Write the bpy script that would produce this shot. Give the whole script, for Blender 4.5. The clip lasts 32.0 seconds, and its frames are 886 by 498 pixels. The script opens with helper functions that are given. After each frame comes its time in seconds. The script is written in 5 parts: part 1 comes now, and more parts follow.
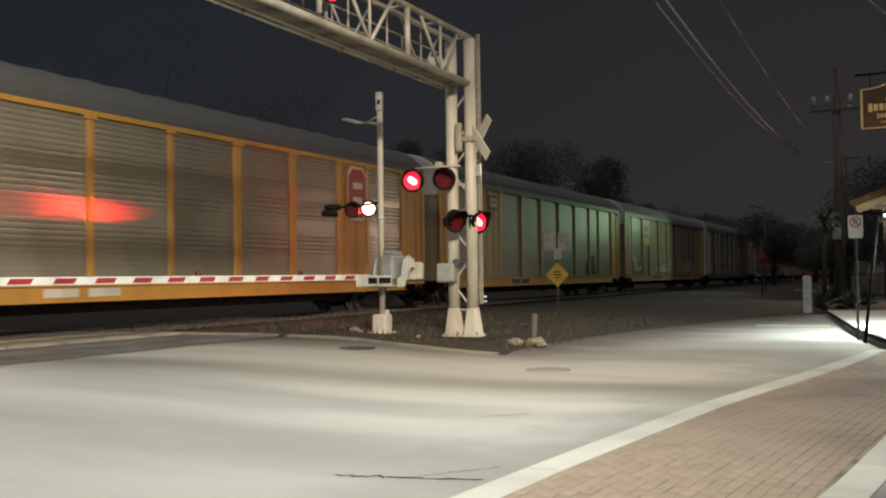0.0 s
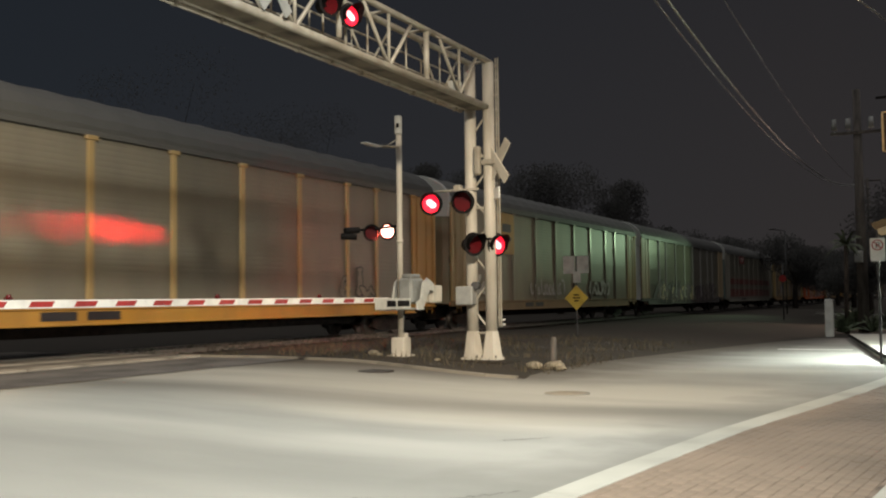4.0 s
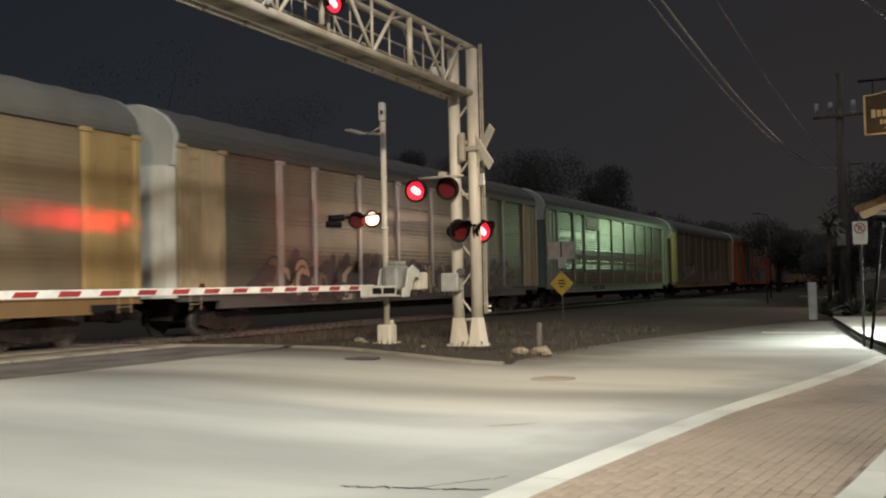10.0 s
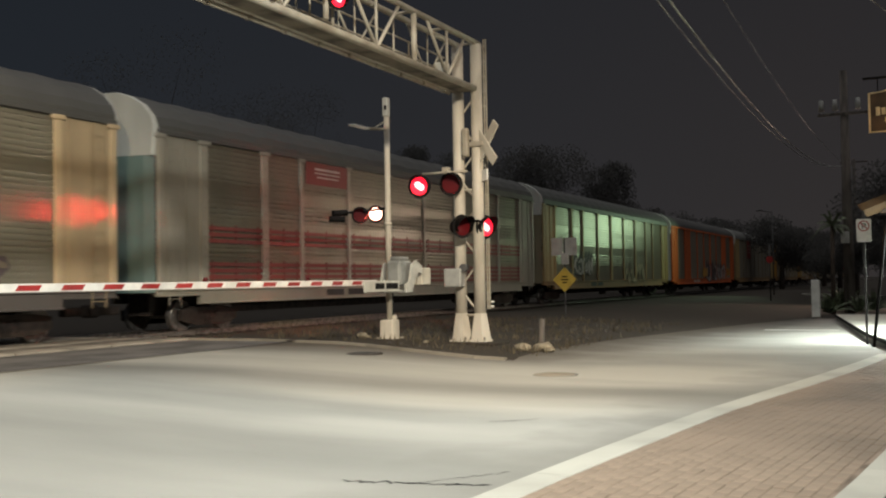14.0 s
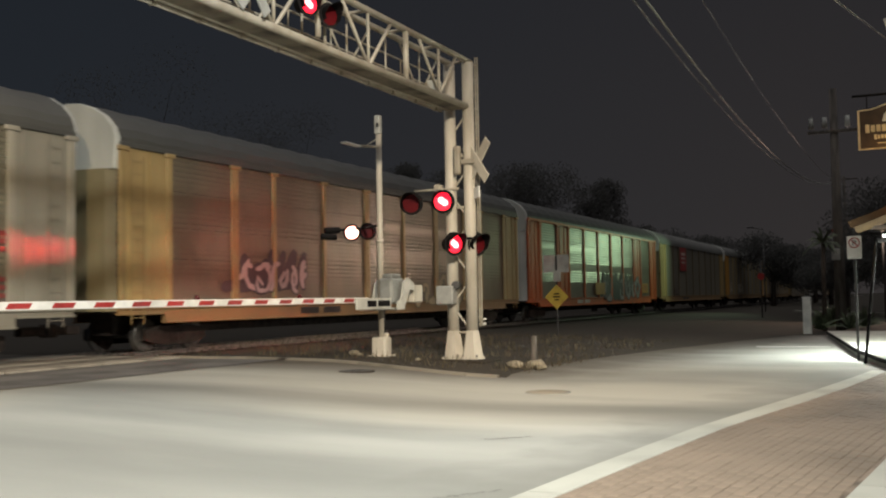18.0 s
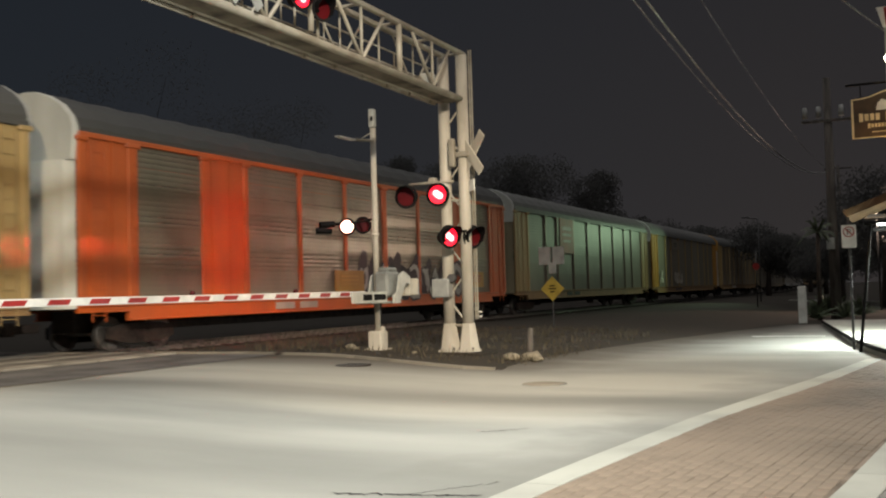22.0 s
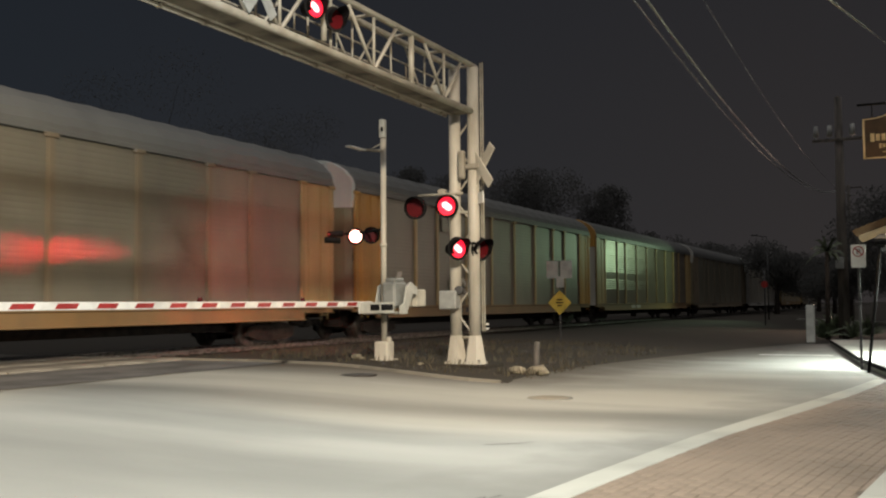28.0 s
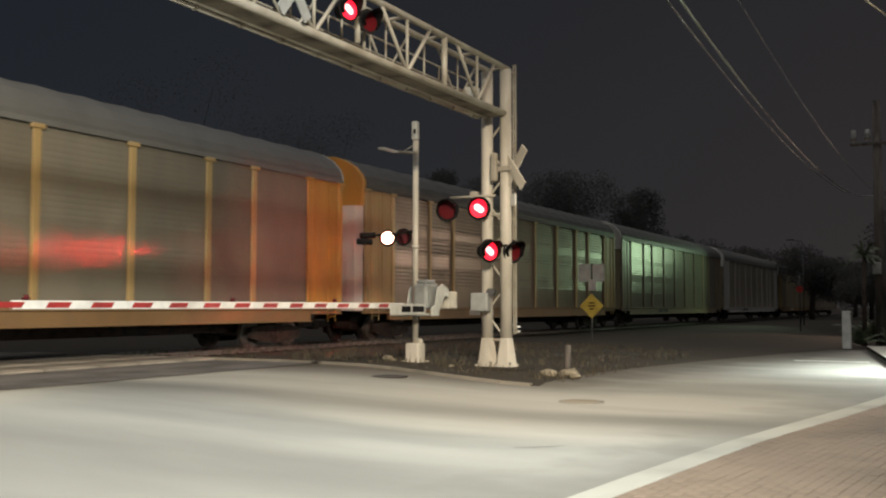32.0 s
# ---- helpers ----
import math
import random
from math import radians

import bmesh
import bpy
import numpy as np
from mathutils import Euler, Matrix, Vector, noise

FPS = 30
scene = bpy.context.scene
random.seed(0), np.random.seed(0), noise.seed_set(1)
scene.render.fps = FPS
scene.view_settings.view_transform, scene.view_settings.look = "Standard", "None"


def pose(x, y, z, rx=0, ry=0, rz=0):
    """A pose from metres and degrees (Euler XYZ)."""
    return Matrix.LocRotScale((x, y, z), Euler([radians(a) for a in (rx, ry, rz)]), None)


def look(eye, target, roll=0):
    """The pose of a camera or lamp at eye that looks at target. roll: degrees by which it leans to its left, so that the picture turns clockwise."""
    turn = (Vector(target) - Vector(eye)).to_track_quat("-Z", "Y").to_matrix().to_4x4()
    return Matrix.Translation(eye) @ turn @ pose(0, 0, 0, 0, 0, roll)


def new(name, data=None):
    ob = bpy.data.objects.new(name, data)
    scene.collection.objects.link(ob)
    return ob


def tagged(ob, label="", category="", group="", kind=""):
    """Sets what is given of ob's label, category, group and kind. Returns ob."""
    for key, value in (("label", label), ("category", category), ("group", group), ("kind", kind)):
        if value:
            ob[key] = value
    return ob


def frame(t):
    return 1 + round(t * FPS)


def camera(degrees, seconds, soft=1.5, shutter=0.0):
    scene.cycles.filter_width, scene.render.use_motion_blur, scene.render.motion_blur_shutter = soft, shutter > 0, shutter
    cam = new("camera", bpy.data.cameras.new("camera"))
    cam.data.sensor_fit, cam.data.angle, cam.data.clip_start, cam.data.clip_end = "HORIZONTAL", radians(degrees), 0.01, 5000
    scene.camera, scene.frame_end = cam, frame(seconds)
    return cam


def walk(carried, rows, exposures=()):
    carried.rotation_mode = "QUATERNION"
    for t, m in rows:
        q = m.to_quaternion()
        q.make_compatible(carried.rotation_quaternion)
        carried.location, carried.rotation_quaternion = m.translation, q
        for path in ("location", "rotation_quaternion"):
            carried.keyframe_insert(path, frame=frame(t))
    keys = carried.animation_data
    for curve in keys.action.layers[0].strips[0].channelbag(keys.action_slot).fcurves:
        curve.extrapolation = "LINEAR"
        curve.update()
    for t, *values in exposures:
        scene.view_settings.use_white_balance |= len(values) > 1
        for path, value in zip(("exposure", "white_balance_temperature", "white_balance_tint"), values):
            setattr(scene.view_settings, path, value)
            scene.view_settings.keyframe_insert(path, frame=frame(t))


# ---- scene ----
cam = camera(48.4, 32.0, soft=2.1, shutter=0.5)
# x points away from the track, y along it, z up; the camera is held by hand at the origin, 1.5 m up.
TURN = 25.4
# seconds, yaw, pitch, roll
PATH = [
    (0.0, 0.39, 1.62, 0.79),
    (0.5, 0.19, 1.52, 0.79),
    (1.0, 0.20, 1.61, 0.79),
    (1.5, 0.32, 1.73, 0.85),
    (2.0, 0.67, 2.24, 0.82),
    (2.5, 1.16, 2.87, 0.86),
    (4.5, 1.49, 2.97, 0.73),
    (5.0, 1.21, 2.82, 0.50),
    (5.5, 1.15, 2.64, 0.50),
    (6.0, 1.25, 2.60, 0.54),
    (6.5, 1.16, 2.52, 0.59),
    (7.0, 0.93, 2.45, 0.68),
    (7.5, 0.70, 2.25, 1.01),
    (8.0, 0.76, 2.03, 1.16),
    (8.5, 0.93, 1.99, 1.23),
    (9.0, 1.03, 2.15, 1.26),
    (9.5, 0.93, 2.19, 1.35),
    (10.0, 0.64, 2.19, 1.28),
    (10.5, 0.32, 2.16, 1.11),
    (11.0, 0.02, 1.98, 0.96),
    (11.5, -0.02, 1.67, 0.88),
    (12.0, 0.00, 1.50, 0.90),
    (12.5, 0.06, 1.42, 0.96),
    (13.0, 0.22, 1.49, 1.08),
    (13.5, 0.63, 1.88, 1.05),
    (14.0, 0.81, 1.93, 0.96),
    (14.5, 0.74, 1.81, 0.94),
    (16.5, 0.58, 2.25, 0.95),
    (17.0, 0.34, 2.21, 0.92),
    (17.5, 0.35, 2.65, 0.90),
    (18.0, 0.35, 2.93, 1.05),
    (18.5, 0.22, 2.94, 1.15),
    (19.0, 0.23, 2.79, 1.29),
    (19.5, 0.28, 2.78, 1.42),
    (20.0, 0.15, 2.83, 1.51),
    (20.5, -0.03, 2.73, 1.60),
    (21.0, 0.03, 2.73, 1.63),
    (21.5, 0.11, 2.71, 1.61),
    (22.0, 0.11, 2.52, 1.63),
    (22.5, 0.22, 2.58, 1.77),
    (23.0, 0.33, 2.70, 1.82),
    (23.5, 0.45, 2.74, 1.73),
    (24.0, 0.51, 2.82, 1.67),
    (24.5, 0.58, 2.90, 1.73),
    (25.0, 0.65, 2.87, 1.94),
    (25.5, 0.76, 3.10, 1.84),
    (27.5, 0.98, 3.28, 1.05),
    (28.0, 0.52, 3.20, 0.47),
    (28.5, -0.33, 2.48, -0.01),
    (29.0, -0.71, 1.51, 0.11),
    (29.5, -0.78, 1.39, 0.34),
    (30.0, -1.12, 1.37, 0.53),
    (30.5, -1.00, 2.73, 0.72),
    (31.0, -0.36, 2.97, 0.41),
    (31.5, 0.90, 3.14, 0.27),
    (32.0, 2.34, 3.33, -0.06),
]
walk(cam, [(t, pose(0, 0, 1.5, 90 + pitch, roll, TURN + yaw)) for t, yaw, pitch, roll in PATH])

# ---- night sky and lamps ----
world = bpy.data.worlds.new("night")
scene.world = world
world.use_nodes = True
wn, wl = world.node_tree.nodes, world.node_tree.links
coord = wn.new("ShaderNodeTexCoord")
split = wn.new("ShaderNodeSeparateXYZ")
ramp = wn.new("ShaderNodeValToRGB")
wl.new(coord.outputs["Generated"], split.inputs[0])
wl.new(split.outputs["Z"], ramp.inputs[0])
ramp.color_ramp.elements[0].position, ramp.color_ramp.elements[0].color = 0.0, (0.030, 0.0275, 0.027, 1)
ramp.color_ramp.elements[1].position, ramp.color_ramp.elements[1].color = 0.5, (0.0150, 0.0162, 0.0195, 1)
side = wn.new("ShaderNodeMapRange")
side.inputs[1].default_value, side.inputs[2].default_value = -0.80, -0.10
wl.new(split.outputs["X"], side.inputs[0])
tint = wn.new("ShaderNodeMix")
tint.data_type = "RGBA"
tint.inputs[6].default_value, tint.inputs[7].default_value = (0.62, 0.80, 0.98, 1), (1.04, 1.0, 1.0, 1)
wl.new(side.outputs[0], tint.inputs[0])
both = wn.new("ShaderNodeMix")
both.data_type, both.blend_type = "RGBA", "MULTIPLY"
both.inputs[0].default_value = 1
wl.new(ramp.outputs[0], both.inputs[6])
wl.new(tint.outputs[2], both.inputs[7])
wl.new(both.outputs[2], wn["Background"].inputs[0])
wn["Background"].inputs[1].default_value = 1.0


def lamp(name, kind, place, target, power, colour, size=0.2, angle=60, blend=0.5):
    data = bpy.data.lights.new(name, kind)
    data.energy, data.color = power, colour
    if kind == "SPOT":
        data.spot_size, data.spot_blend, data.shadow_soft_size = radians(angle), blend, size
    elif kind == "AREA":
        data.size = size
    else:
        data.shadow_soft_size = size
    ob = new(name, data)
    ob.matrix_world = look(place, target)
    return ob


# street lamp behind the camera, cool white, over the crossing road
lamp("street_light_near", "SPOT", (0.5, 2.4, 9.3), (-8.8, 9.0, 0.4), 12400, (1.0, 0.975, 0.885), 0.25, 97, 0.9)
# warm street lamp over the far kerb of the crossing road
lamp("street_light_warm", "SPOT", (1.5, 5.5, 10.0), (-7.7, 17.4, 0.5), 9800, (1.0, 0.75, 0.47), 0.25, 51, 1.0)
lamp("street_light_west", "SPOT", (-6.0, 1.0, 10.0), (-17.5, 9.8, 3.2), 10000, (1.0, 0.74, 0.45), 0.25, 60, 1.0)
# tube light over the terrace
lamp("terrace_light", "AREA", (0.6, 25.2, 2.75), (0.4, 25.2, 0), 1500, (0.93, 1.0, 0.92), 1.6)
lamp("street_light_far", "SPOT", (0.5, 33.0, 13.5), (-8.0, 24.0, 0), 1500, (1.0, 0.86, 0.66), 0.3, 92, 1.0)
# lamp on a post beyond the palm
lamp("street_light_back", "SPOT", (-1.75, 57.0, 5.5), (-2.4, 50.0, 0), 2400, (1.0, 0.72, 0.56), 0.2, 130, 0.7)
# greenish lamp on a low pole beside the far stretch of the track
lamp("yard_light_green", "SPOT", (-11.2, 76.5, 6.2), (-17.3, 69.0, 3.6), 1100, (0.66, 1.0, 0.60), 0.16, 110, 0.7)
# broad fill from above, added to lift the dark parts beyond the sky's own light
fill_sky = bpy.data.lights.new("sky_fill", "SUN")
fill_sky.energy, fill_sky.angle, fill_sky.color = 0.9, radians(110), (1.0, 0.96, 0.93)
new("sky_fill", fill_sky).matrix_world = look((4, -3, 50), (0, 0, 0))

# ---- materials ----
def mat(name, colour, rough=0.6, metal=0.0, vary=0.25, scale=3.0, bump=0.15, fine=40.0, dirt=None, streak=0.0, spec=0.5):
    """Two scales of variation, fine relief, and dirt in blotches or in vertical streaks."""
    m = bpy.data.materials.new(name)
    m.use_nodes = True
    n, l = m.node_tree.nodes, m.node_tree.links
    b = n["Principled BSDF"]
    tc = n.new("ShaderNodeTexCoord")
    big, small = n.new("ShaderNodeTexNoise"), n.new("ShaderNodeTexNoise")
    big.inputs["Scale"].default_value, big.inputs["Detail"].default_value = scale, 5
    small.inputs["Scale"].default_value, small.inputs["Detail"].default_value = fine, 3
    mp = n.new("ShaderNodeMapping")
    l.new(tc.outputs["Object"], mp.inputs[0])
    if streak:
        mp.inputs["Scale"].default_value = (1, 1, 1 / streak)
    l.new(mp.outputs[0], big.inputs[0])
    l.new(tc.outputs["Object"], small.inputs[0])
    mix = n.new("ShaderNodeMix")
    mix.data_type = "RGBA"
    dark = dirt or tuple(c * (1 - 2 * vary) for c in colour)
    mix.inputs[6].default_value, mix.inputs[7].default_value = (*dark, 1), (*colour, 1)
    rmp = n.new("ShaderNodeMapRange")
    rmp.inputs[1].default_value, rmp.inputs[2].default_value = 0.33, 0.58
    l.new(big.outputs[0], rmp.inputs[0])
    l.new(rmp.outputs[0], mix.inputs[0])
    mul = n.new("ShaderNodeMix")
    mul.data_type, mul.blend_type = "RGBA", "MULTIPLY"
    mul.inputs[0].default_value = vary
    l.new(mix.outputs[2], mul.inputs[6])
    l.new(small.outputs[1], mul.inputs[7])
    info = n.new("ShaderNodeObjectInfo")
    hsv = n.new("ShaderNodeHueSaturation")
    tone = n.new("ShaderNodeMapRange")
    tone.inputs[3].default_value, tone.inputs[4].default_value = 1 - vary * 0.5, 1 + vary * 0.5
    l.new(info.outputs["Random"], tone.inputs[0])
    l.new(tone.outputs[0], hsv.inputs["Value"])
    l.new(mul.outputs[2], hsv.inputs["Color"])
    l.new(hsv.outputs[0], b.inputs["Base Color"])
    b.inputs["Roughness"].default_value, b.inputs["Metallic"].default_value = rough, metal
    b.inputs["Specular IOR Level"].default_value = spec
    if bump:
        bp = n.new("ShaderNodeBump")
        bp.inputs["Strength"].default_value, bp.inputs["Distance"].default_value = bump, 0.01
        l.new(small.outputs[0], bp.inputs["Height"])
        l.new(bp.outputs[0], b.inputs["Normal"])
    return m


def glow(name, colour, strength):
    m = bpy.data.materials.new(name)
    m.use_nodes = True
    b = m.node_tree.nodes["Principled BSDF"]
    b.inputs["Base Color"].default_value = (*[min(1, c) for c in colour], 1)
    b.inputs["Emission Color"].default_value, b.inputs["Emission Strength"].default_value = (*colour, 1), strength
    return m


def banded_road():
    """Worn grey paving with stains and hairline cracks; lamp pools and the dim gap between them are painted in as
    bands.
    """
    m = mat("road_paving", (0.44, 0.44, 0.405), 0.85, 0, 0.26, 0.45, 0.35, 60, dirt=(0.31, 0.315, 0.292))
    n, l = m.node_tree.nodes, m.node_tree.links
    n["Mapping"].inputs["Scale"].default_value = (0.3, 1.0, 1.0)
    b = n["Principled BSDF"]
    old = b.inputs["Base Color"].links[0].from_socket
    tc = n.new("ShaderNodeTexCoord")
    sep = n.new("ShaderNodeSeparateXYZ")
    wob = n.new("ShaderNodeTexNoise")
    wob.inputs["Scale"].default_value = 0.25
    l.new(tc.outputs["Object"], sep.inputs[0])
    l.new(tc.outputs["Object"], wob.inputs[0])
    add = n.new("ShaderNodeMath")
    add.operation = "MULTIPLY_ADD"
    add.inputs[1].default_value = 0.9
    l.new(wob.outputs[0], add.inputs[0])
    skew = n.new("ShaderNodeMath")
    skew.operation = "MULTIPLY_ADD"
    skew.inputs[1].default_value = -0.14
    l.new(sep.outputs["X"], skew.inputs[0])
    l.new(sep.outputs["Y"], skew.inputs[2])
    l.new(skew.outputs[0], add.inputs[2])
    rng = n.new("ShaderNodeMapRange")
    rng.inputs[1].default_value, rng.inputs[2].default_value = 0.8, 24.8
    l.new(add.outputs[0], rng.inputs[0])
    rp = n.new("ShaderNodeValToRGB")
    # brightness across the road: pools of lamplight and the dim gap, put into the colour
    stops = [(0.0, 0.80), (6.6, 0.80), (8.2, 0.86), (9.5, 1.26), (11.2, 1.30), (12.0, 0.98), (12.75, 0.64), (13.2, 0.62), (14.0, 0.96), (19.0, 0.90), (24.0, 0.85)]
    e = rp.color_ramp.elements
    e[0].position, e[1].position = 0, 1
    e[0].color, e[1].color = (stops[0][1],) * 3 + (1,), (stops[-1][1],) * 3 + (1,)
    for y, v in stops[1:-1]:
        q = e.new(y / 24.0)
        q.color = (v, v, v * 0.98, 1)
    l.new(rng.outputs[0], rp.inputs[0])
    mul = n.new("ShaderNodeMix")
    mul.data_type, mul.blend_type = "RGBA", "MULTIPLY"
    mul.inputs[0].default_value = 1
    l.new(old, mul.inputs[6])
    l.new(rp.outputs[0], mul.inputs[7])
    # dirt gathered along the kerb
    slope = n.new("ShaderNodeMath")
    slope.operation = "MULTIPLY_ADD"
    slope.inputs[1].default_value = -0.14
    l.new(sep.outputs["Y"], slope.inputs[0])
    l.new(sep.outputs["X"], slope.inputs[2])
    blot = n.new("ShaderNodeTexNoise")
    blot.inputs["Scale"].default_value, blot.inputs["Detail"].default_value = 1.1, 5
    l.new(tc.outputs["Object"], blot.inputs[0])
    spot = n.new("ShaderNodeMath")
    spot.operation = "MULTIPLY_ADD"
    spot.inputs[1].default_value = 2.4
    l.new(blot.outputs[0], spot.inputs[0])
    l.new(slope.outputs[0], spot.inputs[2])
    gutter = n.new("ShaderNodeMapRange")
    gutter.inputs[1].default_value, gutter.inputs[2].default_value, gutter.inputs[4].default_value = -3.8, -2.5, 0.72
    l.new(spot.outputs[0], gutter.inputs[0])
    stain = n.new("ShaderNodeMix")
    stain.data_type = "RGBA"
    stain.inputs[7].default_value = (0.17, 0.17, 0.15, 1)
    l.new(gutter.outputs[0], stain.inputs[0])
    l.new(mul.outputs[2], stain.inputs[6])
    # soil washed over the paving along the verge beyond the signal island
    edge = n.new("ShaderNodeMath")
    edge.operation = "MULTIPLY_ADD"
    edge.inputs[1].default_value = -0.17
    l.new(sep.outputs["Y"], edge.inputs[0])
    l.new(sep.outputs["X"], edge.inputs[2])
    rough = n.new("ShaderNodeTexNoise")
    rough.inputs["Scale"].default_value, rough.inputs["Detail"].default_value = 0.9, 6
    l.new(tc.outputs["Object"], rough.inputs[0])
    jag = n.new("ShaderNodeMath")
    jag.operation = "MULTIPLY_ADD"
    jag.inputs[1].default_value = 2.2
    l.new(rough.outputs[0], jag.inputs[0])
    l.new(edge.outputs[0], jag.inputs[2])
    soil = n.new("ShaderNodeMapRange")
    soil.interpolation_type = "SMOOTHSTEP"
    soil.inputs[1].default_value, soil.inputs[2].default_value, soil.inputs[3].default_value, soil.inputs[4].default_value = -9.7, -6.4, 1.0, 0.0
    l.new(jag.outputs[0], soil.inputs[0])
    beyond = n.new("ShaderNodeMapRange")
    beyond.inputs[1].default_value, beyond.inputs[2].default_value = 14.9, 17.0
    l.new(sep.outputs["Y"], beyond.inputs[0])
    share = n.new("ShaderNodeMath")
    share.operation = "MULTIPLY"
    l.new(soil.outputs[0], share.inputs[0])
    l.new(beyond.outputs[0], share.inputs[1])
    wash = n.new("ShaderNodeMix")
    wash.data_type = "RGBA"
    wash.inputs[7].default_value = (0.075, 0.064, 0.049, 1)
    l.new(share.outputs[0], wash.inputs[0])
    l.new(stain.outputs[2], wash.inputs[6])
    l.new(wash.outputs[2], b.inputs["Base Color"])
    return m


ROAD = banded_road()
ASPHALT = mat("crossing_asphalt", (0.16, 0.155, 0.15), 0.85, 0, 0.3, 0.8, 0.35, 70)
KERB = mat("worn_kerb_concrete", (0.25, 0.225, 0.18), 0.9, 0, 0.3, 1.6, 0.5, 40, dirt=(0.19, 0.175, 0.14))
CONCRETE = mat("kerb_concrete", (0.41, 0.41, 0.36), 0.85, 0, 0.12, 0.8, 0.3, 50)
PANEL_DARK = mat("crossing_panel_timber", (0.15, 0.135, 0.11), 0.9, 0, 0.3, 1.5, 0.4, 50)
PANEL_CONC = mat("crossing_panel_concrete", (0.34, 0.31, 0.26), 0.8, 0, 0.25, 1.2, 0.3, 50)
BRICK = mat("paver_brick", (0.25, 0.195, 0.145), 0.85, 0, 0.16, 0.6, 0.3, 60)
JOINT = mat("paver_sand", (0.22, 0.17, 0.13), 0.95, 0, 0.3, 3, 0.3, 80)
LOT = mat("lot_asphalt", (0.22, 0.22, 0.20), 0.9, 0, 0.25, 0.8, 0.35, 70)
DIRT = mat("verge_dirt", (0.043, 0.036, 0.028), 0.95, 0, 0.3, 0.8, 0.6, 12, dirt=(0.036, 0.033, 0.027), spec=0.2)
GRASS = mat("dry_grass", (0.12, 0.098, 0.058), 0.9, 0, 0.4, 2, 0, 20)
BALLAST = mat("ballast_stone", (0.085, 0.078, 0.072), 0.9, 0, 0.35, 3, 0.5, 15)
GALV = mat("galvanised_steel", (0.42, 0.39, 0.32), 0.55, 0.1, 0.25, 2.5, 0.08, 30, dirt=(0.30, 0.265, 0.205))
WALKPLATE = mat("stained_walkway_sheet", (0.24, 0.215, 0.165), 0.8, 0.1, 0.35, 2.2, 0.2, 20, dirt=(0.07, 0.062, 0.05))
POSTPAINT = mat("pale_post_paint", (0.55, 0.51, 0.43), 0.5, 0, 0.2, 2.5, 0.08, 30, dirt=(0.38, 0.345, 0.28), streak=3.0)
ALU = mat("cast_aluminium", (0.52, 0.52, 0.47), 0.55, 0.1, 0.12, 3, 0.08, 30)
VISOR = mat("sooty_visor", (0.014, 0.011, 0.011), 0.9, 0, 0.3, 4, 0.1, 30, spec=0.2)
BLACK = mat("black_paint", (0.010, 0.009, 0.009), 0.85, 0, 0.3, 4, 0.1, 30, spec=0.2)
DARKGREY = mat("dark_grey_paint", (0.07, 0.07, 0.07), 0.6, 0, 0.3, 3, 0.1, 30)
WHITE = mat("white_paint", (0.78, 0.77, 0.72), 0.5, 0, 0.12, 3, 0.06, 40)
REDTAPE = mat("red_reflective", (0.37, 0.028, 0.026), 0.4, 0, 0.15, 4, 0.04, 60)
YELLOWSIGN = mat("yellow_sign", (0.46, 0.33, 0.05), 0.6, 0, 0.12, 4, 0.03, 60)
SIGNBACK = mat("sign_back", (0.40, 0.41, 0.39), 0.5, 0.3, 0.12, 4, 0.03, 60)
CASEGREY = mat("case_grey_paint", (0.27, 0.28, 0.265), 0.55, 0.2, 0.2, 4, 0.05, 40)
STEEL = mat("rail_steel", (0.34, 0.32, 0.30), 0.35, 0.8, 0.25, 6, 0.1, 40)
RUST = mat("rusty_steel", (0.045, 0.032, 0.026), 0.8, 0.2, 0.35, 5, 0.3, 40)
WOOD = mat("weathered_wood", (0.17, 0.15, 0.13), 0.85, 0, 0.35, 5, 0.4, 30, streak=6)
TIMBER = mat("tie_timber", (0.06, 0.045, 0.035), 0.9, 0, 0.35, 5, 0.4, 30)
BARK = mat("bark", (0.08, 0.06, 0.045), 0.9, 0, 0.35, 8, 0.6, 20, streak=4)
LEAF = mat("tree_leaves", (0.12, 0.12, 0.115), 0.8, 0, 0.25, 0.6, 0, 20, spec=0.2)
leaf_nodes, leaf_links = LEAF.node_tree.nodes, LEAF.node_tree.links
thin, blend = leaf_nodes.new("ShaderNodeBsdfTranslucent"), leaf_nodes.new("ShaderNodeMixShader")
thin.inputs["Color"].default_value, blend.inputs[0].default_value = (0.12, 0.12, 0.115, 1), 0.5
leaf_links.new(leaf_nodes["Principled BSDF"].outputs[0], blend.inputs[1])
leaf_links.new(thin.outputs[0], blend.inputs[2])
leaf_links.new(blend.outputs[0], leaf_nodes["Material Output"].inputs["Surface"])
PALMLEAF = mat("shrub_leaves", (0.17, 0.21, 0.12), 0.6, 0, 0.4, 3, 0, 20)
STONE = mat("pale_rubble", (0.30, 0.26, 0.185), 0.9, 0, 0.25, 6, 0.5, 25)
PUBBROWN = mat("sign_brown", (0.085, 0.055, 0.033), 0.5, 0, 0.2, 3, 0.05, 30)
GOLD = mat("gold_paint", (0.80, 0.66, 0.40), 0.4, 0.1, 0.15, 5, 0.05, 40)
STUCCO = mat("cream_stucco", (0.62, 0.58, 0.48), 0.85, 0, 0.15, 2, 0.3, 40)
DARKWALL = mat("dark_render", (0.16, 0.145, 0.13), 0.85, 0, 0.25, 1.5, 0.3, 40)
AWNING = mat("brown_awning", (0.13, 0.075, 0.035), 0.8, 0, 0.2, 2, 0.15, 50)
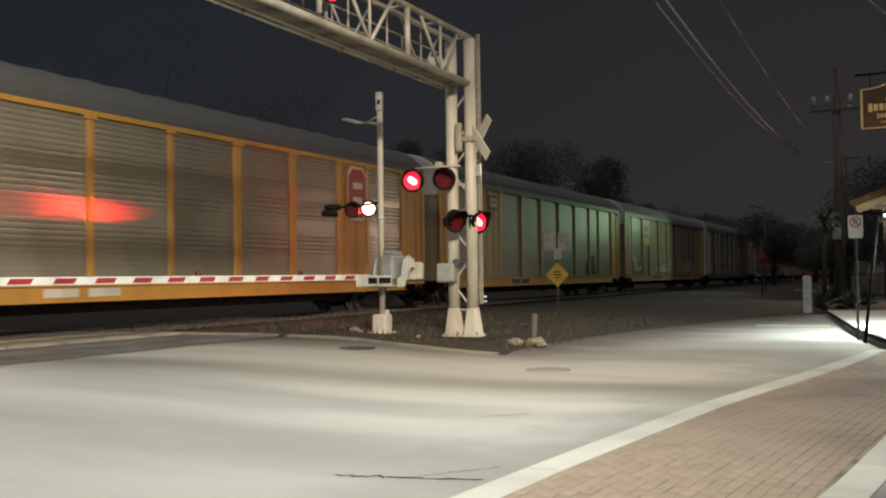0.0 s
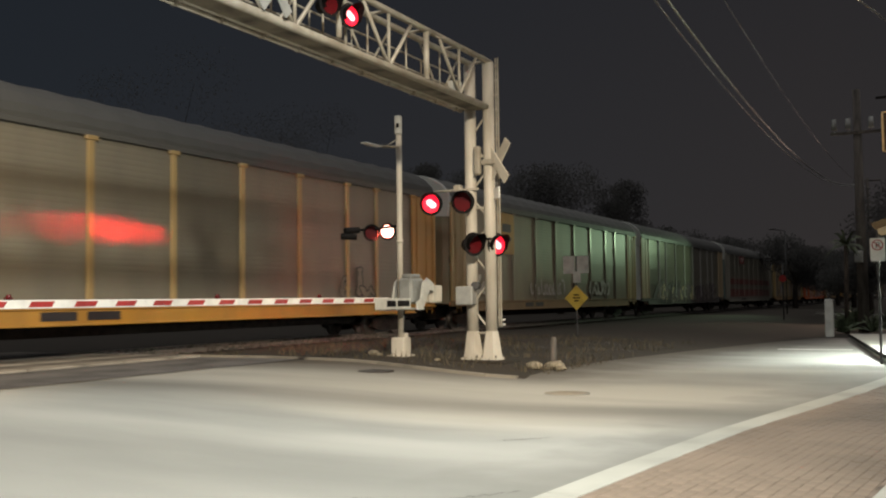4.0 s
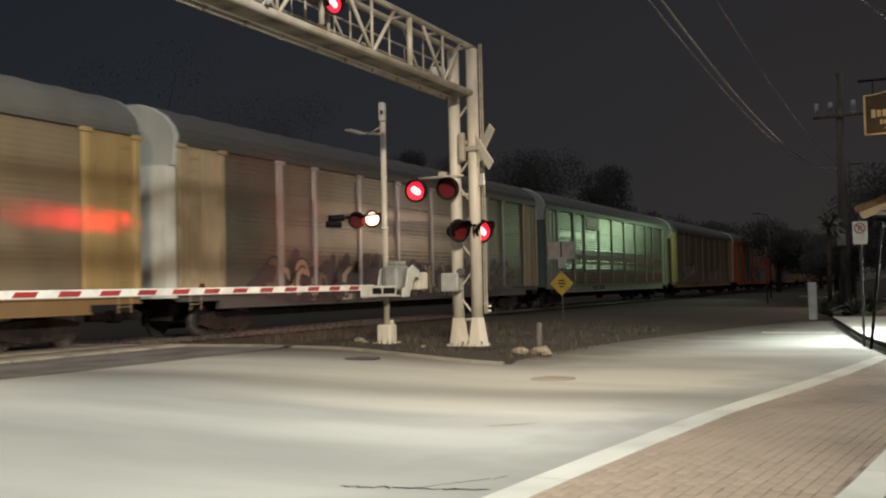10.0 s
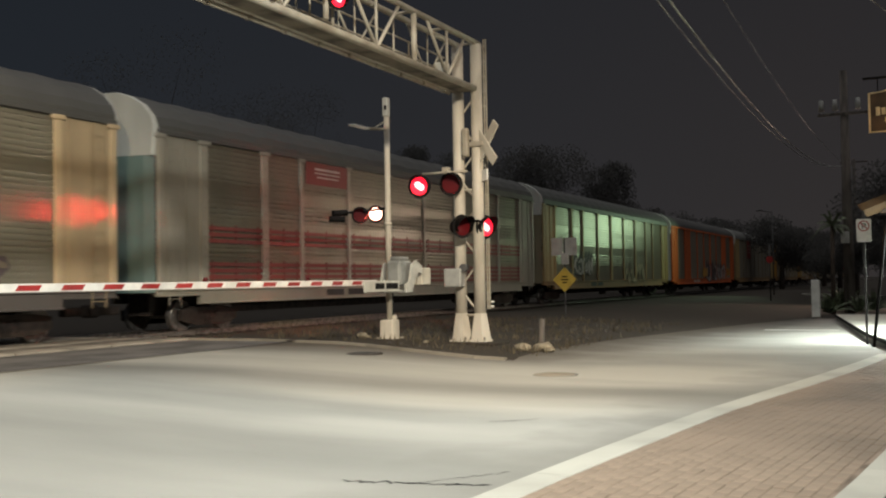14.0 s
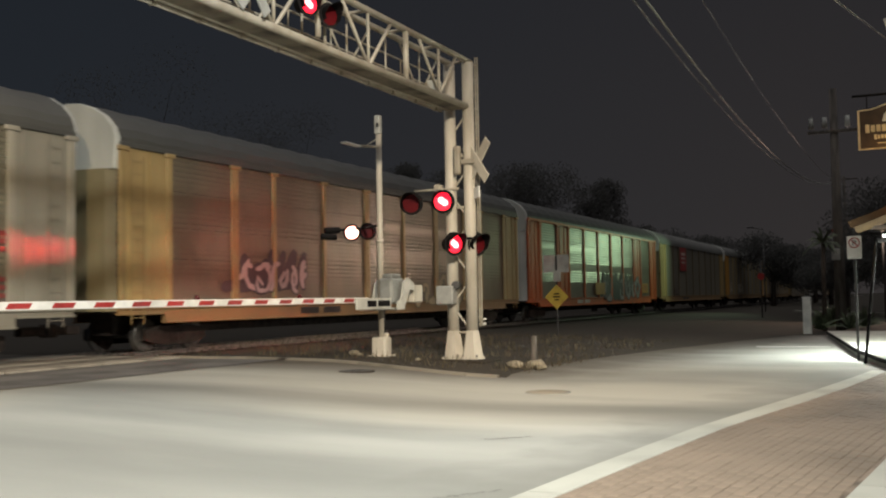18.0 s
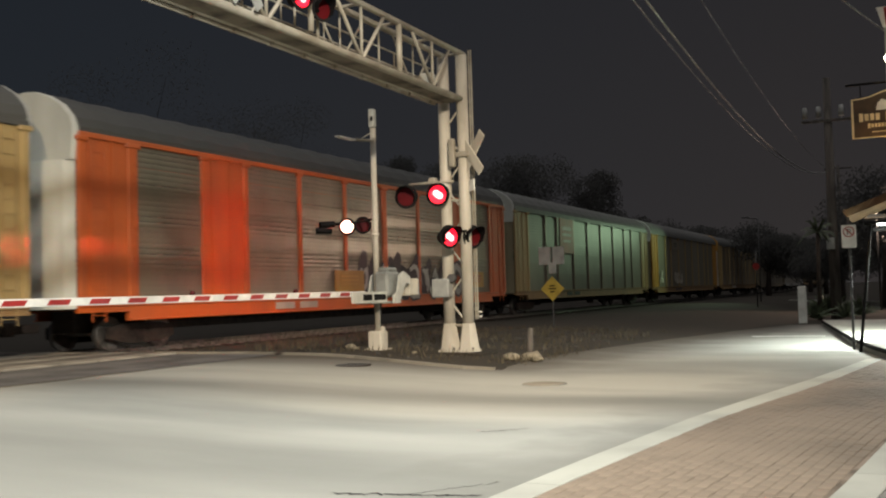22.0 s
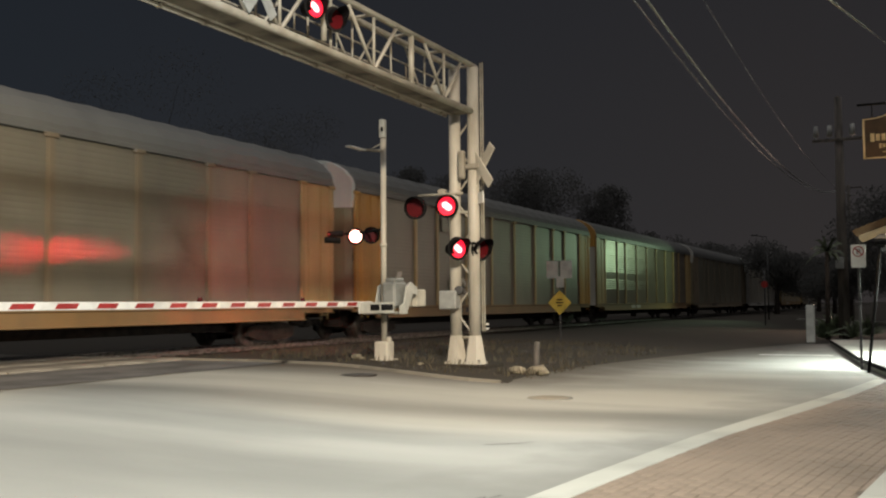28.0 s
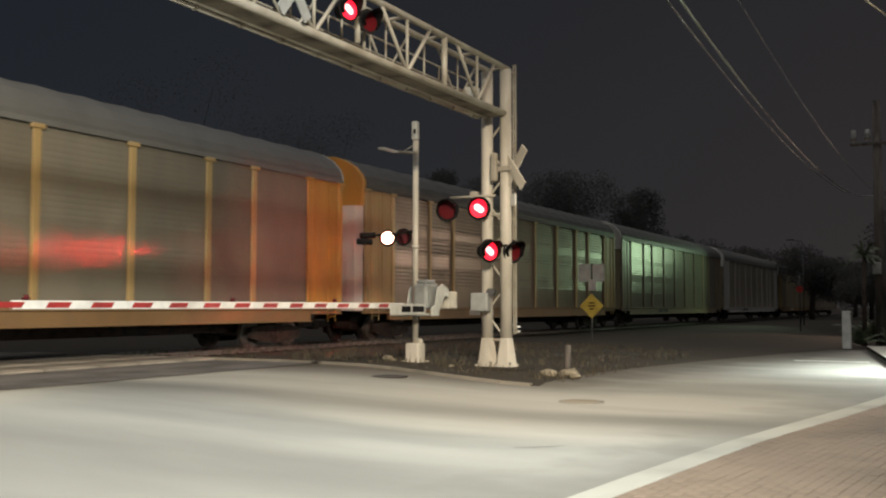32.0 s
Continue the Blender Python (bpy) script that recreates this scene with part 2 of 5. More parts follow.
RUBBER = mat("rubber_flangeway", (0.03, 0.03, 0.03), 0.8, 0, 0.3, 3, 0.2, 40)
LIT = glow("lit_red_lens", (1.0, 0.012, 0.035), 1.7)
RED_SPOT = glow("red_spot_emitter", (1.0, 0.032, 0.022), 145000.0)
LIT_CORE = glow("lit_lens_core", (1.0, 0.30, 0.30), 4.0)
WARM_CORE = glow("lit_lens_bare_core", (1.0, 0.60, 0.45), 8.0)
REAR_CORE = glow("rear_lens_core", (1.0, 0.11, 0.07), 2000.0)
UNLIT = mat("dark_red_lens", (0.085, 0.006, 0.008), 0.25, 0, 0.1, 3, 0.02, 30)
TUBE = glow("tube_light", (0.95, 1.0, 0.95), 5.0)
GLOBE = glow("globe_light", (1.0, 0.60, 0.24), 75.0)
FLOOD = glow("flood_lens", (1.0, 0.80, 0.52), 130.0)

# ---- mesh helpers ----
def quad(bm, pts):
    return bm.faces.new([bm.verts.new(p) for p in pts])


def box(bm, c, s, m=None, bevel=0.0, index=0):
    x, y, z = (k / 2 for k in s)
    vs = [bm.verts.new(Vector((a, b, d))) for a in (-x, x) for b in (-y, y) for d in (-z, z)]
    fs = [bm.faces.new([vs[i] for i in f]) for f in ((0, 1, 3, 2), (4, 6, 7, 5), (0, 4, 5, 1), (2, 3, 7, 6), (0, 2, 6, 4), (1, 5, 7, 3))]
    for f in fs:
        f.material_index = index
    if bevel:
        es = list({e for f in fs for e in f.edges})
        got = bmesh.ops.bevel(bm, geom=es, offset=bevel, segments=1, affect="EDGES")
        vs = list({v for f in got["faces"] for v in f.verts} | {v for v in vs if v.is_valid})
        for f in got["faces"]:
            f.material_index = index
    t = Matrix.Translation(c) @ (m or Matrix())
    bmesh.ops.transform(bm, matrix=t, verts=vs)
    return vs


def rod(bm, a, b, r, n=10, r2=None, index=0, caps=True):
    a, b = Vector(a), Vector(b)
    d = (b - a)
    rot = d.to_track_quat("Z", "Y").to_matrix()
    r2 = r if r2 is None else r2
    lo = [bm.verts.new(a + rot @ Vector((r * math.cos(k * 2 * math.pi / n), r * math.sin(k * 2 * math.pi / n), 0))) for k in range(n)]
    hi = [bm.verts.new(b + rot @ Vector((r2 * math.cos(k * 2 * math.pi / n), r2 * math.sin(k * 2 * math.pi / n), 0))) for k in range(n)]
    for k in range(n):
        f = bm.faces.new((lo[k], lo[(k + 1) % n], hi[(k + 1) % n], hi[k]))
        f.smooth, f.material_index = n > 6, index
    if caps:
        for ring in (lo[::-1], hi):
            bm.faces.new(ring).material_index = index


def prism(bm, pts, axis, a, b, index=0):
    """A flat outline pushed from a to b along an axis; pts give the other two coordinates in order."""
    def at(p, k):
        q = list(p)
        q.insert("xyz".index(axis), k)
        return bm.verts.new(q)
    lo, hi = [at(p, a) for p in pts], [at(p, b) for p in pts]
    n = len(pts)
    fs = [bm.faces.new((lo[k], lo[(k + 1) % n], hi[(k + 1) % n], hi[k])) for k in range(n)]
    fs += [bm.faces.new(lo[::-1]), bm.faces.new(hi)]
    for f in fs:
        f.material_index = index
    bmesh.ops.recalc_face_normals(bm, faces=fs)


def done(bm, name):
    me = bpy.data.meshes.new(name)
    bm.to_mesh(me)
    bm.free()
    return me


def part(name, bm, material, parent, label="", m=None):
    me = done(bm, name) if isinstance(bm, bmesh.types.BMesh) else bm
    if not me.materials:
        for k in (material if isinstance(material, (list, tuple)) else [material]):
            me.materials.append(k)
    ob = new(name, me)
    ob.parent = parent
    if m is not None:
        ob.matrix_basis = m
    return tagged(ob, label)


def shared(name, me, material, parent, m=None, label=""):
    """An object on a shared mesh with a material of its own."""
    ob = new(name, me)
    if not me.materials:
        me.materials.append(None)
    ob.material_slots[0].link = "OBJECT"
    ob.material_slots[0].material = material
    ob.parent = parent
    if m is not None:
        ob.matrix_basis = m
    return tagged(ob, label)


def thing(name, x, y, z, label, category, group="", turn=0, kind=""):
    ob = new(name)
    ob.matrix_basis = pose(x, y, z, 0, 0, turn)
    ob.empty_display_size = 0.2
    return tagged(ob, label, category, group, kind)


def setting(name, bm, material, label, category):
    me = done(bm, name)
    for k in (material if isinstance(material, (list, tuple)) else [material]):
        me.materials.append(k)
    return tagged(new(name, me), label, category, "", "structure")


def rise(x):
    """Height of the ground: it climbs gently towards the track."""
    k = min(1, max(0, (-x - 4.5) / 7.0))
    return 0.25 * k * k * (3 - 2 * k)


def sheet(bm, xs, ys, lift=0.0, index=0, shape=rise):
    grid = [[bm.verts.new((x, y, shape(x) + lift)) for y in ys] for x in xs]
    for i in range(len(xs) - 1):
        for j in range(len(ys) - 1):
            f = bm.faces.new((grid[i][j], grid[i + 1][j], grid[i + 1][j + 1], grid[i][j + 1]))
            f.smooth, f.material_index = True, index


def spread(a, b, step):
    n = max(1, round(abs(b - a) / step))
    return [a + (b - a) * k / n for k in range(n + 1)]

# ---- ground, roads, kerbs ----
bm = bmesh.new()
sheet(bm, [-900, -300, -120, -60] + spread(-40, 10, 1.0) + [30, 80, 300, 900], [-900, -200, -60] + spread(-30, 120, 5) + [200, 400, 900], -0.09)
setting("ground", bm, DIRT, "dark bare earth and thin grass beside the railway", "ground")


def rail_edge(y):
    """x of the street edge of the pale kerb band."""
    return float(np.interp(y, [-60, 6, 7.0, 8.4, 9.8, 11.3, 12.8, 14.6, 16.1, 18.3, 20.5, 22], [-3.0, -2.90, -2.81, -2.67, -2.51, -2.33, -2.08, -1.76, -1.50, -1.16, -0.86, -0.65]))


def walk_edge(y):
    """x of the brick side of the pale kerb band."""
    return float(np.interp(y, [-60, 6, 7.2, 8.3, 9.7, 11.3, 12.5, 14.5, 16.6, 18.75, 20.6, 22], [-2.66, -2.60, -2.50, -2.38, -2.22, -2.03, -1.83, -1.45, -1.10, -0.80, -0.58, -0.40]))


def lot_edge(y):
    """x of the brick side of the inner concrete band."""
    return float(np.interp(y, [-60, 6, 6.9, 7.84, 9.12, 10.88, 11.58, 20.6], [-0.85, -0.76, -0.65, -0.53, -0.39, -0.20, -0.11, 0.95]))


def soil_edge(y):
    """x where the dark verge meets the street beyond the signal island."""
    return float(np.interp(y, [16.55, 17.2, 19, 22, 27, 33, 37], [-6.9, -7.05, -7.1, -6.9, -6.2, -5.1, -4.0]))


bm = bmesh.new()
# the street along the track and the lot at its far end
ys = spread(-60, 4.4, 2.5)[:-1] + spread(4.4, 20.4, 0.4)
grid = [[bm.verts.new((x, y, rise(x))) for x in [(-7.0 if y < 16.6 else soil_edge(y)) * (1 - k / 7) + (rail_edge(y) + 0.005) * k / 7 for k in range(8)]] for y in ys]
for a, b in zip(grid, grid[1:]):
    for k in range(7):
        bm.faces.new((a[k], a[k + 1], b[k + 1], b[k])).smooth = True
ys = spread(20.4, 37.0, 0.83)
grid = [[bm.verts.new((x, y, rise(x))) for x in [soil_edge(y) + (6.0 - soil_edge(y)) * k / 12 for k in range(13)]] for y in ys]
for a, b in zip(grid, grid[1:]):
    for k in range(12):
        bm.faces.new((a[k], a[k + 1], b[k + 1], b[k])).smooth = True
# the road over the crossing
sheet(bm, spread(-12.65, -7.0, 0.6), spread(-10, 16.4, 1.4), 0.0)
setting("road", bm, ROAD, "pale worn street paving with lamp pools painted in as bands", "road")
bm = bmesh.new()
def bend(x):
    return float(np.interp(-x, [6.9, 7.5, 8.3, 9.2, 10.2, 11.2, 12.3, 13.6, 14.8, 16.2], [16.55, 16.5, 16.65, 16.9, 17.25, 17.6, 17.85, 18.1, 18.0, 18.15]))


for k in range(10):
    x0, x1 = -7.0 - k * 0.565, -7.0 - (k + 1) * 0.565
    quad(bm, [(x1, 16.4, rise(x1)), (x0, 16.4, rise(x0)), (x0, bend(x0), rise(x0)), (x1, bend(x1), rise(x1))])
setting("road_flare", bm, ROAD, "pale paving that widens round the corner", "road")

bm = bmesh.new()
sheet(bm, spread(-15.95, -12.65, 0.66), spread(-10, 18.0, 1.4), 0.003)
sheet(bm, spread(-34, -22.0, 1.5), spread(-10, 18.0, 3), 0.003)
setting("crossing_approach", bm, ASPHALT, "dark asphalt ramp beside the rails", "road")

# track bed and rails
bm = bmesh.new()
prism(bm, [(-21.6, 0.0), (-16.1, 0.0), (-16.6, 0.06), (-17.1, 0.16), (-20.5, 0.16), (-21.1, 0.06)], "y", -60, 400)
setting("track_bed", bm, BALLAST, "dark crushed stone bed under the rails", "track bed")
TRACK = -18.8
for side in (-1, 1):
    bm = bmesh.new()
    x = TRACK + side * 0.75
    prism(bm, [(x - 0.07, 0.17), (x + 0.07, 0.17), (x + 0.012, 0.20), (x + 0.012, 0.25), (x + 0.036, 0.265), (x + 0.034, 0.298), (x - 0.034, 0.298), (x - 0.036, 0.265), (x - 0.012, 0.25), (x - 0.012, 0.20)], "y", -60, 400)
    tagged(new("rail", done(bm, "rail")), "worn steel rail with a bright top", "rail", "rails", "structure").data.materials.append(STEEL)
tie = bmesh.new()
box(tie, (0, 0, 0), (2.6, 0.22, 0.12), bevel=0.012)
tie = done(tie, "tie")
tie.materials.append(TIMBER)
bed = bpy.data.objects["track_bed"]
for k in range(110):
    y = 20.2 + k * 0.55
    ob = new("railway_tie", tie)
    ob.parent = bed
    ob.matrix_basis = pose(TRACK, y, 0.135, 0, 0, random.uniform(-1, 1))
# crossing panels of concrete between and beside the rails
PANELS = thing("crossing_surface", TRACK, 4.6, 0.2, "concrete panels set between and beside the rails", "crossing surface", kind="structure")
pane = bmesh.new()
box(pane, (0, 0, 0), (0.62, 2.40, 0.12), bevel=0.02)
pane = done(pane, "panel")
dark_pane = pane.copy()
wide = bmesh.new()
box(wide, (0, 0, 0), (1.30, 2.40, 0.12), bevel=0.02)
wide = done(wide, "panel")
for k in range(-5, 6):
    for x, me in ((1.13, dark_pane), (1.78, pane), (2.43, dark_pane), (3.08, pane), (-1.13, dark_pane), (-1.78, dark_pane), (-2.43, dark_pane), (0, wide)):
        shared("panel", me, PANEL_CONC if x in (1.78, 3.08, 0) else PANEL_DARK, PANELS, pose(x, k * 2.43, 0.035 + random.uniform(-0.004, 0.004)))

# kerb round the signal island
ISLAND = [(x, bend(x)) for x in (-16.2, -14.8, -13.6, -12.3, -11.2, -10.2, -9.2, -8.3, -7.5, -6.9)]
kerb = thing("island_kerb", -9, 18, 0, "low pale concrete kerb round the signal island", "kerb", kind="structure")
for (x0, y0), (x1, y1) in zip(ISLAND, ISLAND[1:]):
    bm = bmesh.new()
    d = Vector((x1 - x0, y1 - y0, 0))
    n = Vector((d.y, -d.x, 0)).normalized() * 0.08
    lo, hi = -0.05, 0.05
    pts = [(-n.x, -n.y, x0, y0), (n.x, n.y, x0, y0), (n.x, n.y, x1, y1), (-n.x, -n.y, x1, y1)]
    vs = [[bm.verts.new((px + ax - (0 if h < 0 else ax * 0.25) + 9, py + ay - (0 if h < 0 else ay * 0.25) - 18, rise(px) + h)) for ax, ay, px, py in pts] for h in (lo, hi)]
    bm.faces.new(vs[1])
    for k in range(4):
        bm.faces.new((vs[0][k], vs[0][(k + 1) % 4], vs[1][(k + 1) % 4], vs[1][k]))
    part("kerb_stone", bm, KERB, kerb)
bm = bmesh.new()
ys = spread(16.6, 37, 0.68)
grid = []
for y in ys:
    left = max([x for x in spread(-16.2, -6.9, 0.1) if bend(x) <= y] and [min(x for x in spread(-16.2, -6.9, 0.1) if bend(x) <= y)] or [-7.0], default=-7.0)
    grid.append([bm.verts.new((left + (soil_edge(y) + 0.15 - left) * k / 14, y, rise(left + (soil_edge(y) - left) * k / 14) + (0.02 if k < 13 else 0.008 if k == 13 else -0.012))) for k in range(15)])
for a, b in zip(grid, grid[1:]):
    for k in range(14):
        bm.faces.new((a[k], a[k + 1], b[k + 1], b[k])).smooth = True
setting("island_soil", bm, DIRT, "bare soil and gravel between street and track", "ground")

# pale kerb band, brick footway, inner concrete band and grey lot
WALKY = spread(-20, 4, 2) + spread(4.4, 20.4, 0.4)


def band(name, left, right, material, label, lift):
    bm = bmesh.new()
    lo = [bm.verts.new((left(y), y, lift)) for y in WALKY]
    hi = [bm.verts.new((right(y), y, lift)) for y in WALKY]
    for k in range(len(WALKY) - 1):
        bm.faces.new((lo[k], hi[k], hi[k + 1], lo[k + 1]))
    return setting(name, bm, material, label, "pavement")


band("footway_bed", rail_edge, lambda y: lot_edge(y) + 0.2, JOINT, "sand bed under brick pavers", -0.001)
band("parking_lot", lambda y: lot_edge(y) + 0.2, lambda y: 30, LOT, "grey asphalt lot beside the footway", -0.006)


def slabs(name, left, right, step, label, y0=-8.0, y1=20.4, lift=0.012):
    t = thing(name, 0, 0, 0, label, "kerb", kind="structure")
    y = y0
    while y < y1 - 0.01:
        bm = bmesh.new()
        e = min(y + step, y1)
        ys = spread(y + 0.006, e - 0.006, 0.4)
        rows = [[bm.verts.new((left(v) * (1 - s) + right(v) * s, v, h)) for v in ys] for s, h in ((0, -0.05), (0, lift - 0.006), (0.03, lift), (0.97, lift), (1, lift - 0.006), (1, -0.05))]
        for i in range(5):
            for j in range(len(ys) - 1):
                bm.faces.new((rows[i][j], rows[i + 1][j], rows[i + 1][j + 1], rows[i][j + 1]))
        for j in (0, -1):
            bm.faces.new([r[j] for r in rows])
        bmesh.ops.recalc_face_normals(bm, faces=bm.faces[:])
        part("slab", bm, CONCRETE, t)
        y = e
    return t


slabs("kerb_band", rail_edge, walk_edge, 3.04, "pale concrete band along the street edge")
slabs("inner_band", lot_edge, lambda y: lot_edge(y) + 0.29, 1.30, "pale concrete band along the brick footway", y0=-6.0)

# raised terrace beyond the footway
TERR = [(-0.50, 20.6), (-0.75, 21.7), (-1.31, 24.7), (-2.1, 30.5), (-2.9, 36.4), (14, 36.4), (14, 20.6)]
bm = bmesh.new()
prism(bm, TERR, "z", -0.05, 0.17)
setting("terrace", bm, CONCRETE, "raised pale concrete terrace with a dark edge", "pavement")
# black strip set on the upper part of the terrace kerb face
edge = thing("terrace_edge", -1, 26, 0, "dark strip along the terrace step", "edging", kind="structure")
for (x0, y0), (x1, y1) in zip(TERR[:4], TERR[1:5]):
    bm = bmesh.new()
    d = Vector((x1 - x0, y1 - y0, 0))
    box(bm, ((x0 + x1) / 2 + 1 - 0.02, (y0 + y1) / 2 - 26, 0.135), (0.03, d.length, 0.085), pose(0, 0, 0, 0, 0, math.degrees(math.atan2(-d.x, d.y))))
    part("edge_angle", bm, BLACK, edge)
# painted lines on the lot beyond
for x0, x1, y, w in ((-4.2, -2.25, 28.9, 0.35), (-2.6, -0.75, 21.9, 0.08)):
    bm = bmesh.new()
    sheet(bm, [x0, x1], [y, y + w], 0.006)
    setting("painted_line", bm, WHITE if w > 0.1 else CONCRETE, "white painted line on the paving", "marking")

# pale kerb along the verge at the far end of the street
bm = bmesh.new()
vs = [bm.verts.new((x, y, z)) for x, y, z in ((1.5, 61.6, -0.05), (-9.0, 82.2, -0.05), (-9.0, 82.2, 0.14), (1.5, 61.6, 0.14), (1.7, 61.9, 0.14), (-8.8, 82.5, 0.14))]
bm.faces.new(vs[:4])
bm.faces.new((vs[3], vs[2], vs[5], vs[4]))
setting("far_kerb", bm, CONCRETE, "pale concrete kerb along the far verge", "kerb")

# ---- crossing signals ----
def lamp_unit(parent, m, core, label="", k0=1.0, rim=0.10):
    """One flashing light: round black background, housing, visor; the lens disc turns its lit or its dark side out."""
    head = bmesh.new()
    n = 20
    rings = []
    for r, x in ((0.255, 0.0), (0.255, 0.012), (0.20, 0.012), (0.20, 0.0)):
        rings.append([head.verts.new((r * math.cos(k * 2 * math.pi / n), -x, r * math.sin(k * 2 * math.pi / n))) for k in range(n)])
    for a, b in ((0, 1), (1, 2), (2, 3), (3, 0)):
        for k in range(n):
            head.faces.new((rings[a][k], rings[a][(k + 1) % n], rings[b][(k + 1) % n], rings[b][k]))
    head = part("flasher", head, BLACK, parent, label, m @ Matrix.Scale(k0, 4))
    bm = bmesh.new()
    rod(bm, (0, 0.01, 0), (0, 0.26, 0), 0.21, 16, 0.13)
    bmesh.ops.delete(bm, geom=[f for f in bm.faces if len(f.verts) > 4 and f.calc_center_median().y < 0.1], context="FACES")
    part("housing", bm, BLACK, head)
    bm = bmesh.new()
    arc = [math.radians(-35 + 250 * q / 12) for q in range(13)]
    near = [bm.verts.new((0.20 * math.cos(a), -0.01, 0.20 * math.sin(a))) for a in arc]
    far = [bm.verts.new((0.205 * math.cos(a), -0.13 - 0.20 * max(0, math.sin(a)), 0.205 * math.sin(a))) for a in arc]
    for k in range(12):
        bm.faces.new((near[k], near[k + 1], far[k + 1], far[k]))
    bmesh.ops.solidify(bm, geom=bm.faces[:], thickness=0.006)
    part("visor", bm, VISOR, head)
    bm = bmesh.new()
    rod(bm, (0, 0.02, 0), (0, -0.018, 0), 0.195, 24, None, 2)
    n = 24
    rim_ring = [bm.verts.new((0.195 * math.cos(k * 2 * math.pi / n), -0.022, 0.195 * math.sin(k * 2 * math.pi / n))) for k in range(n)]
    inner = []
    for k in range(n):
        a = k * 2 * math.pi / n
        r = (0.195 - rim) * (1 + (0.28 * math.cos(2 * (a - 2.5)) if rim > 0.05 else 0))
        inner.append(bm.verts.new((r * math.cos(a), -0.022, r * math.sin(a))))
    for k in range(n):
        bm.faces.new((rim_ring[k], rim_ring[(k + 1) % n], inner[(k + 1) % n], inner[k])).material_index = 0
    bm.faces.new(inner).material_index = 1
    bmesh.ops.recalc_face_normals(bm, faces=bm.faces[:])
    return part("lens", bm, [LIT, core, UNLIT], head)


def red_spot_unit(parent, place, aim):
    """A dark visor tube with an added emitter, whose red patch replaces a reflection on the train; the disc inside
    turns its lit or its dark side out.
    """
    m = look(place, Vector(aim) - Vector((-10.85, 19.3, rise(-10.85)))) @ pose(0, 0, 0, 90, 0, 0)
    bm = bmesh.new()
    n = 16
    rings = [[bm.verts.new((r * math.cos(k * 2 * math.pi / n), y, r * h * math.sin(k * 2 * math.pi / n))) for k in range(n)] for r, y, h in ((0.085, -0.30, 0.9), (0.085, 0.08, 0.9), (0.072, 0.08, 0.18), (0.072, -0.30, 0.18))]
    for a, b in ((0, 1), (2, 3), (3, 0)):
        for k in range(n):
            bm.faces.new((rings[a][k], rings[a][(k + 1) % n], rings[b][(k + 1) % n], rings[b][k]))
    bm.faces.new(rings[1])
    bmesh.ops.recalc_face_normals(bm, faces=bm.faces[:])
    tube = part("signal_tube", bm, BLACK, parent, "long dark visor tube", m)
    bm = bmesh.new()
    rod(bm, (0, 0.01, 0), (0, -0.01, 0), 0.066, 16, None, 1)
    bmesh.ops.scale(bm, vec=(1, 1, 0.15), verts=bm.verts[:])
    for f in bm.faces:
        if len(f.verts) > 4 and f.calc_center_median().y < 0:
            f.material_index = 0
    return part("lens", bm, [RED_SPOT, UNLIT], tube)


LENSES = []  # lens, whether it is lit in the first half of the beat

# gate mast with mechanism and lowered arm
gate = thing("crossing_gate", -10.85, 19.3, rise(-10.85), "grey steel mast with a lowered red and white barrier arm", "crossing gate")
bm = bmesh.new()
box(bm, (0, 0, 0.22), (0.34, 0.34, 0.44), bevel=0.03)
box(bm, (0, 0, 0.02), (0.46, 0.46, 0.06), bevel=0.01)
box(bm, (0.02, 0.16, 0.33), (0.12, 0.12, 0.40), bevel=0.02)
part("base_casting", bm, POSTPAINT, gate)
bm = bmesh.new()
rod(bm, (0, 0, 0.3), (0, 0, 5.0), 0.065, 14)
rod(bm, (0, 0, 2.55), (0, 0, 2.62), 0.085, 14)
part("mast", bm, POSTPAINT, gate)
bm = bmesh.new()
box(bm, (0, -0.02, 5.22), (0.13, 0.15, 0.42), bevel=0.02)
box(bm, (0.02, -0.09, 5.20), (0.06, 0.03, 0.10), bevel=0.005, index=1)
part("detector_head", bm, [ALU, BLACK], gate)
bm = bmesh.new()
rod(bm, (0, 0, 4.72), (0, -0.85, 4.63), 0.03, 8)
rod(bm, (0, -0.05, 4.9), (0, -0.6, 4.66), 0.012, 6)
part("side_bracket", bm, GALV, gate)
bm = bmesh.new()
box(bm, (0, -1.2, 4.615), (0.15, 0.66, 0.034), bevel=0.012)
part("luminaire", bm, WHITE, gate, "slim white luminaire on the bracket")
# mechanism: housing, platform, arm clamp, counterweights
bm = bmesh.new()
box(bm, (0.18, 0.18, 1.47), (0.34, 0.62, 0.58), bevel=0.05)
box(bm, (0.18, 0.18, 1.80), (0.26, 0.46, 0.10), bevel=0.03)
part("mechanism_case", bm, CASEGREY, gate, "grey drive housing of the barrier")
bm = bmesh.new()
box(bm, (0.1, -0.1, 1.07), (0.42, 1.35, 0.05), bevel=0.01)
box(bm, (0.33, -0.9, 1.19), (0.03, 1.50, 0.24), bevel=0.008)
part("arm_channel", bm, ALU, gate)
bm = bmesh.new()
for y, w in ((-1.01, 0.38), (-0.48, 0.52)):
    box(bm, (0.345, y, 1.195), (0.02, w, 0.13), bevel=0.008)
    box(bm, (0.352, y, 1.17), (0.02, w * 0.8, 0.02))
part("shear_plate", bm, BLACK, gate)
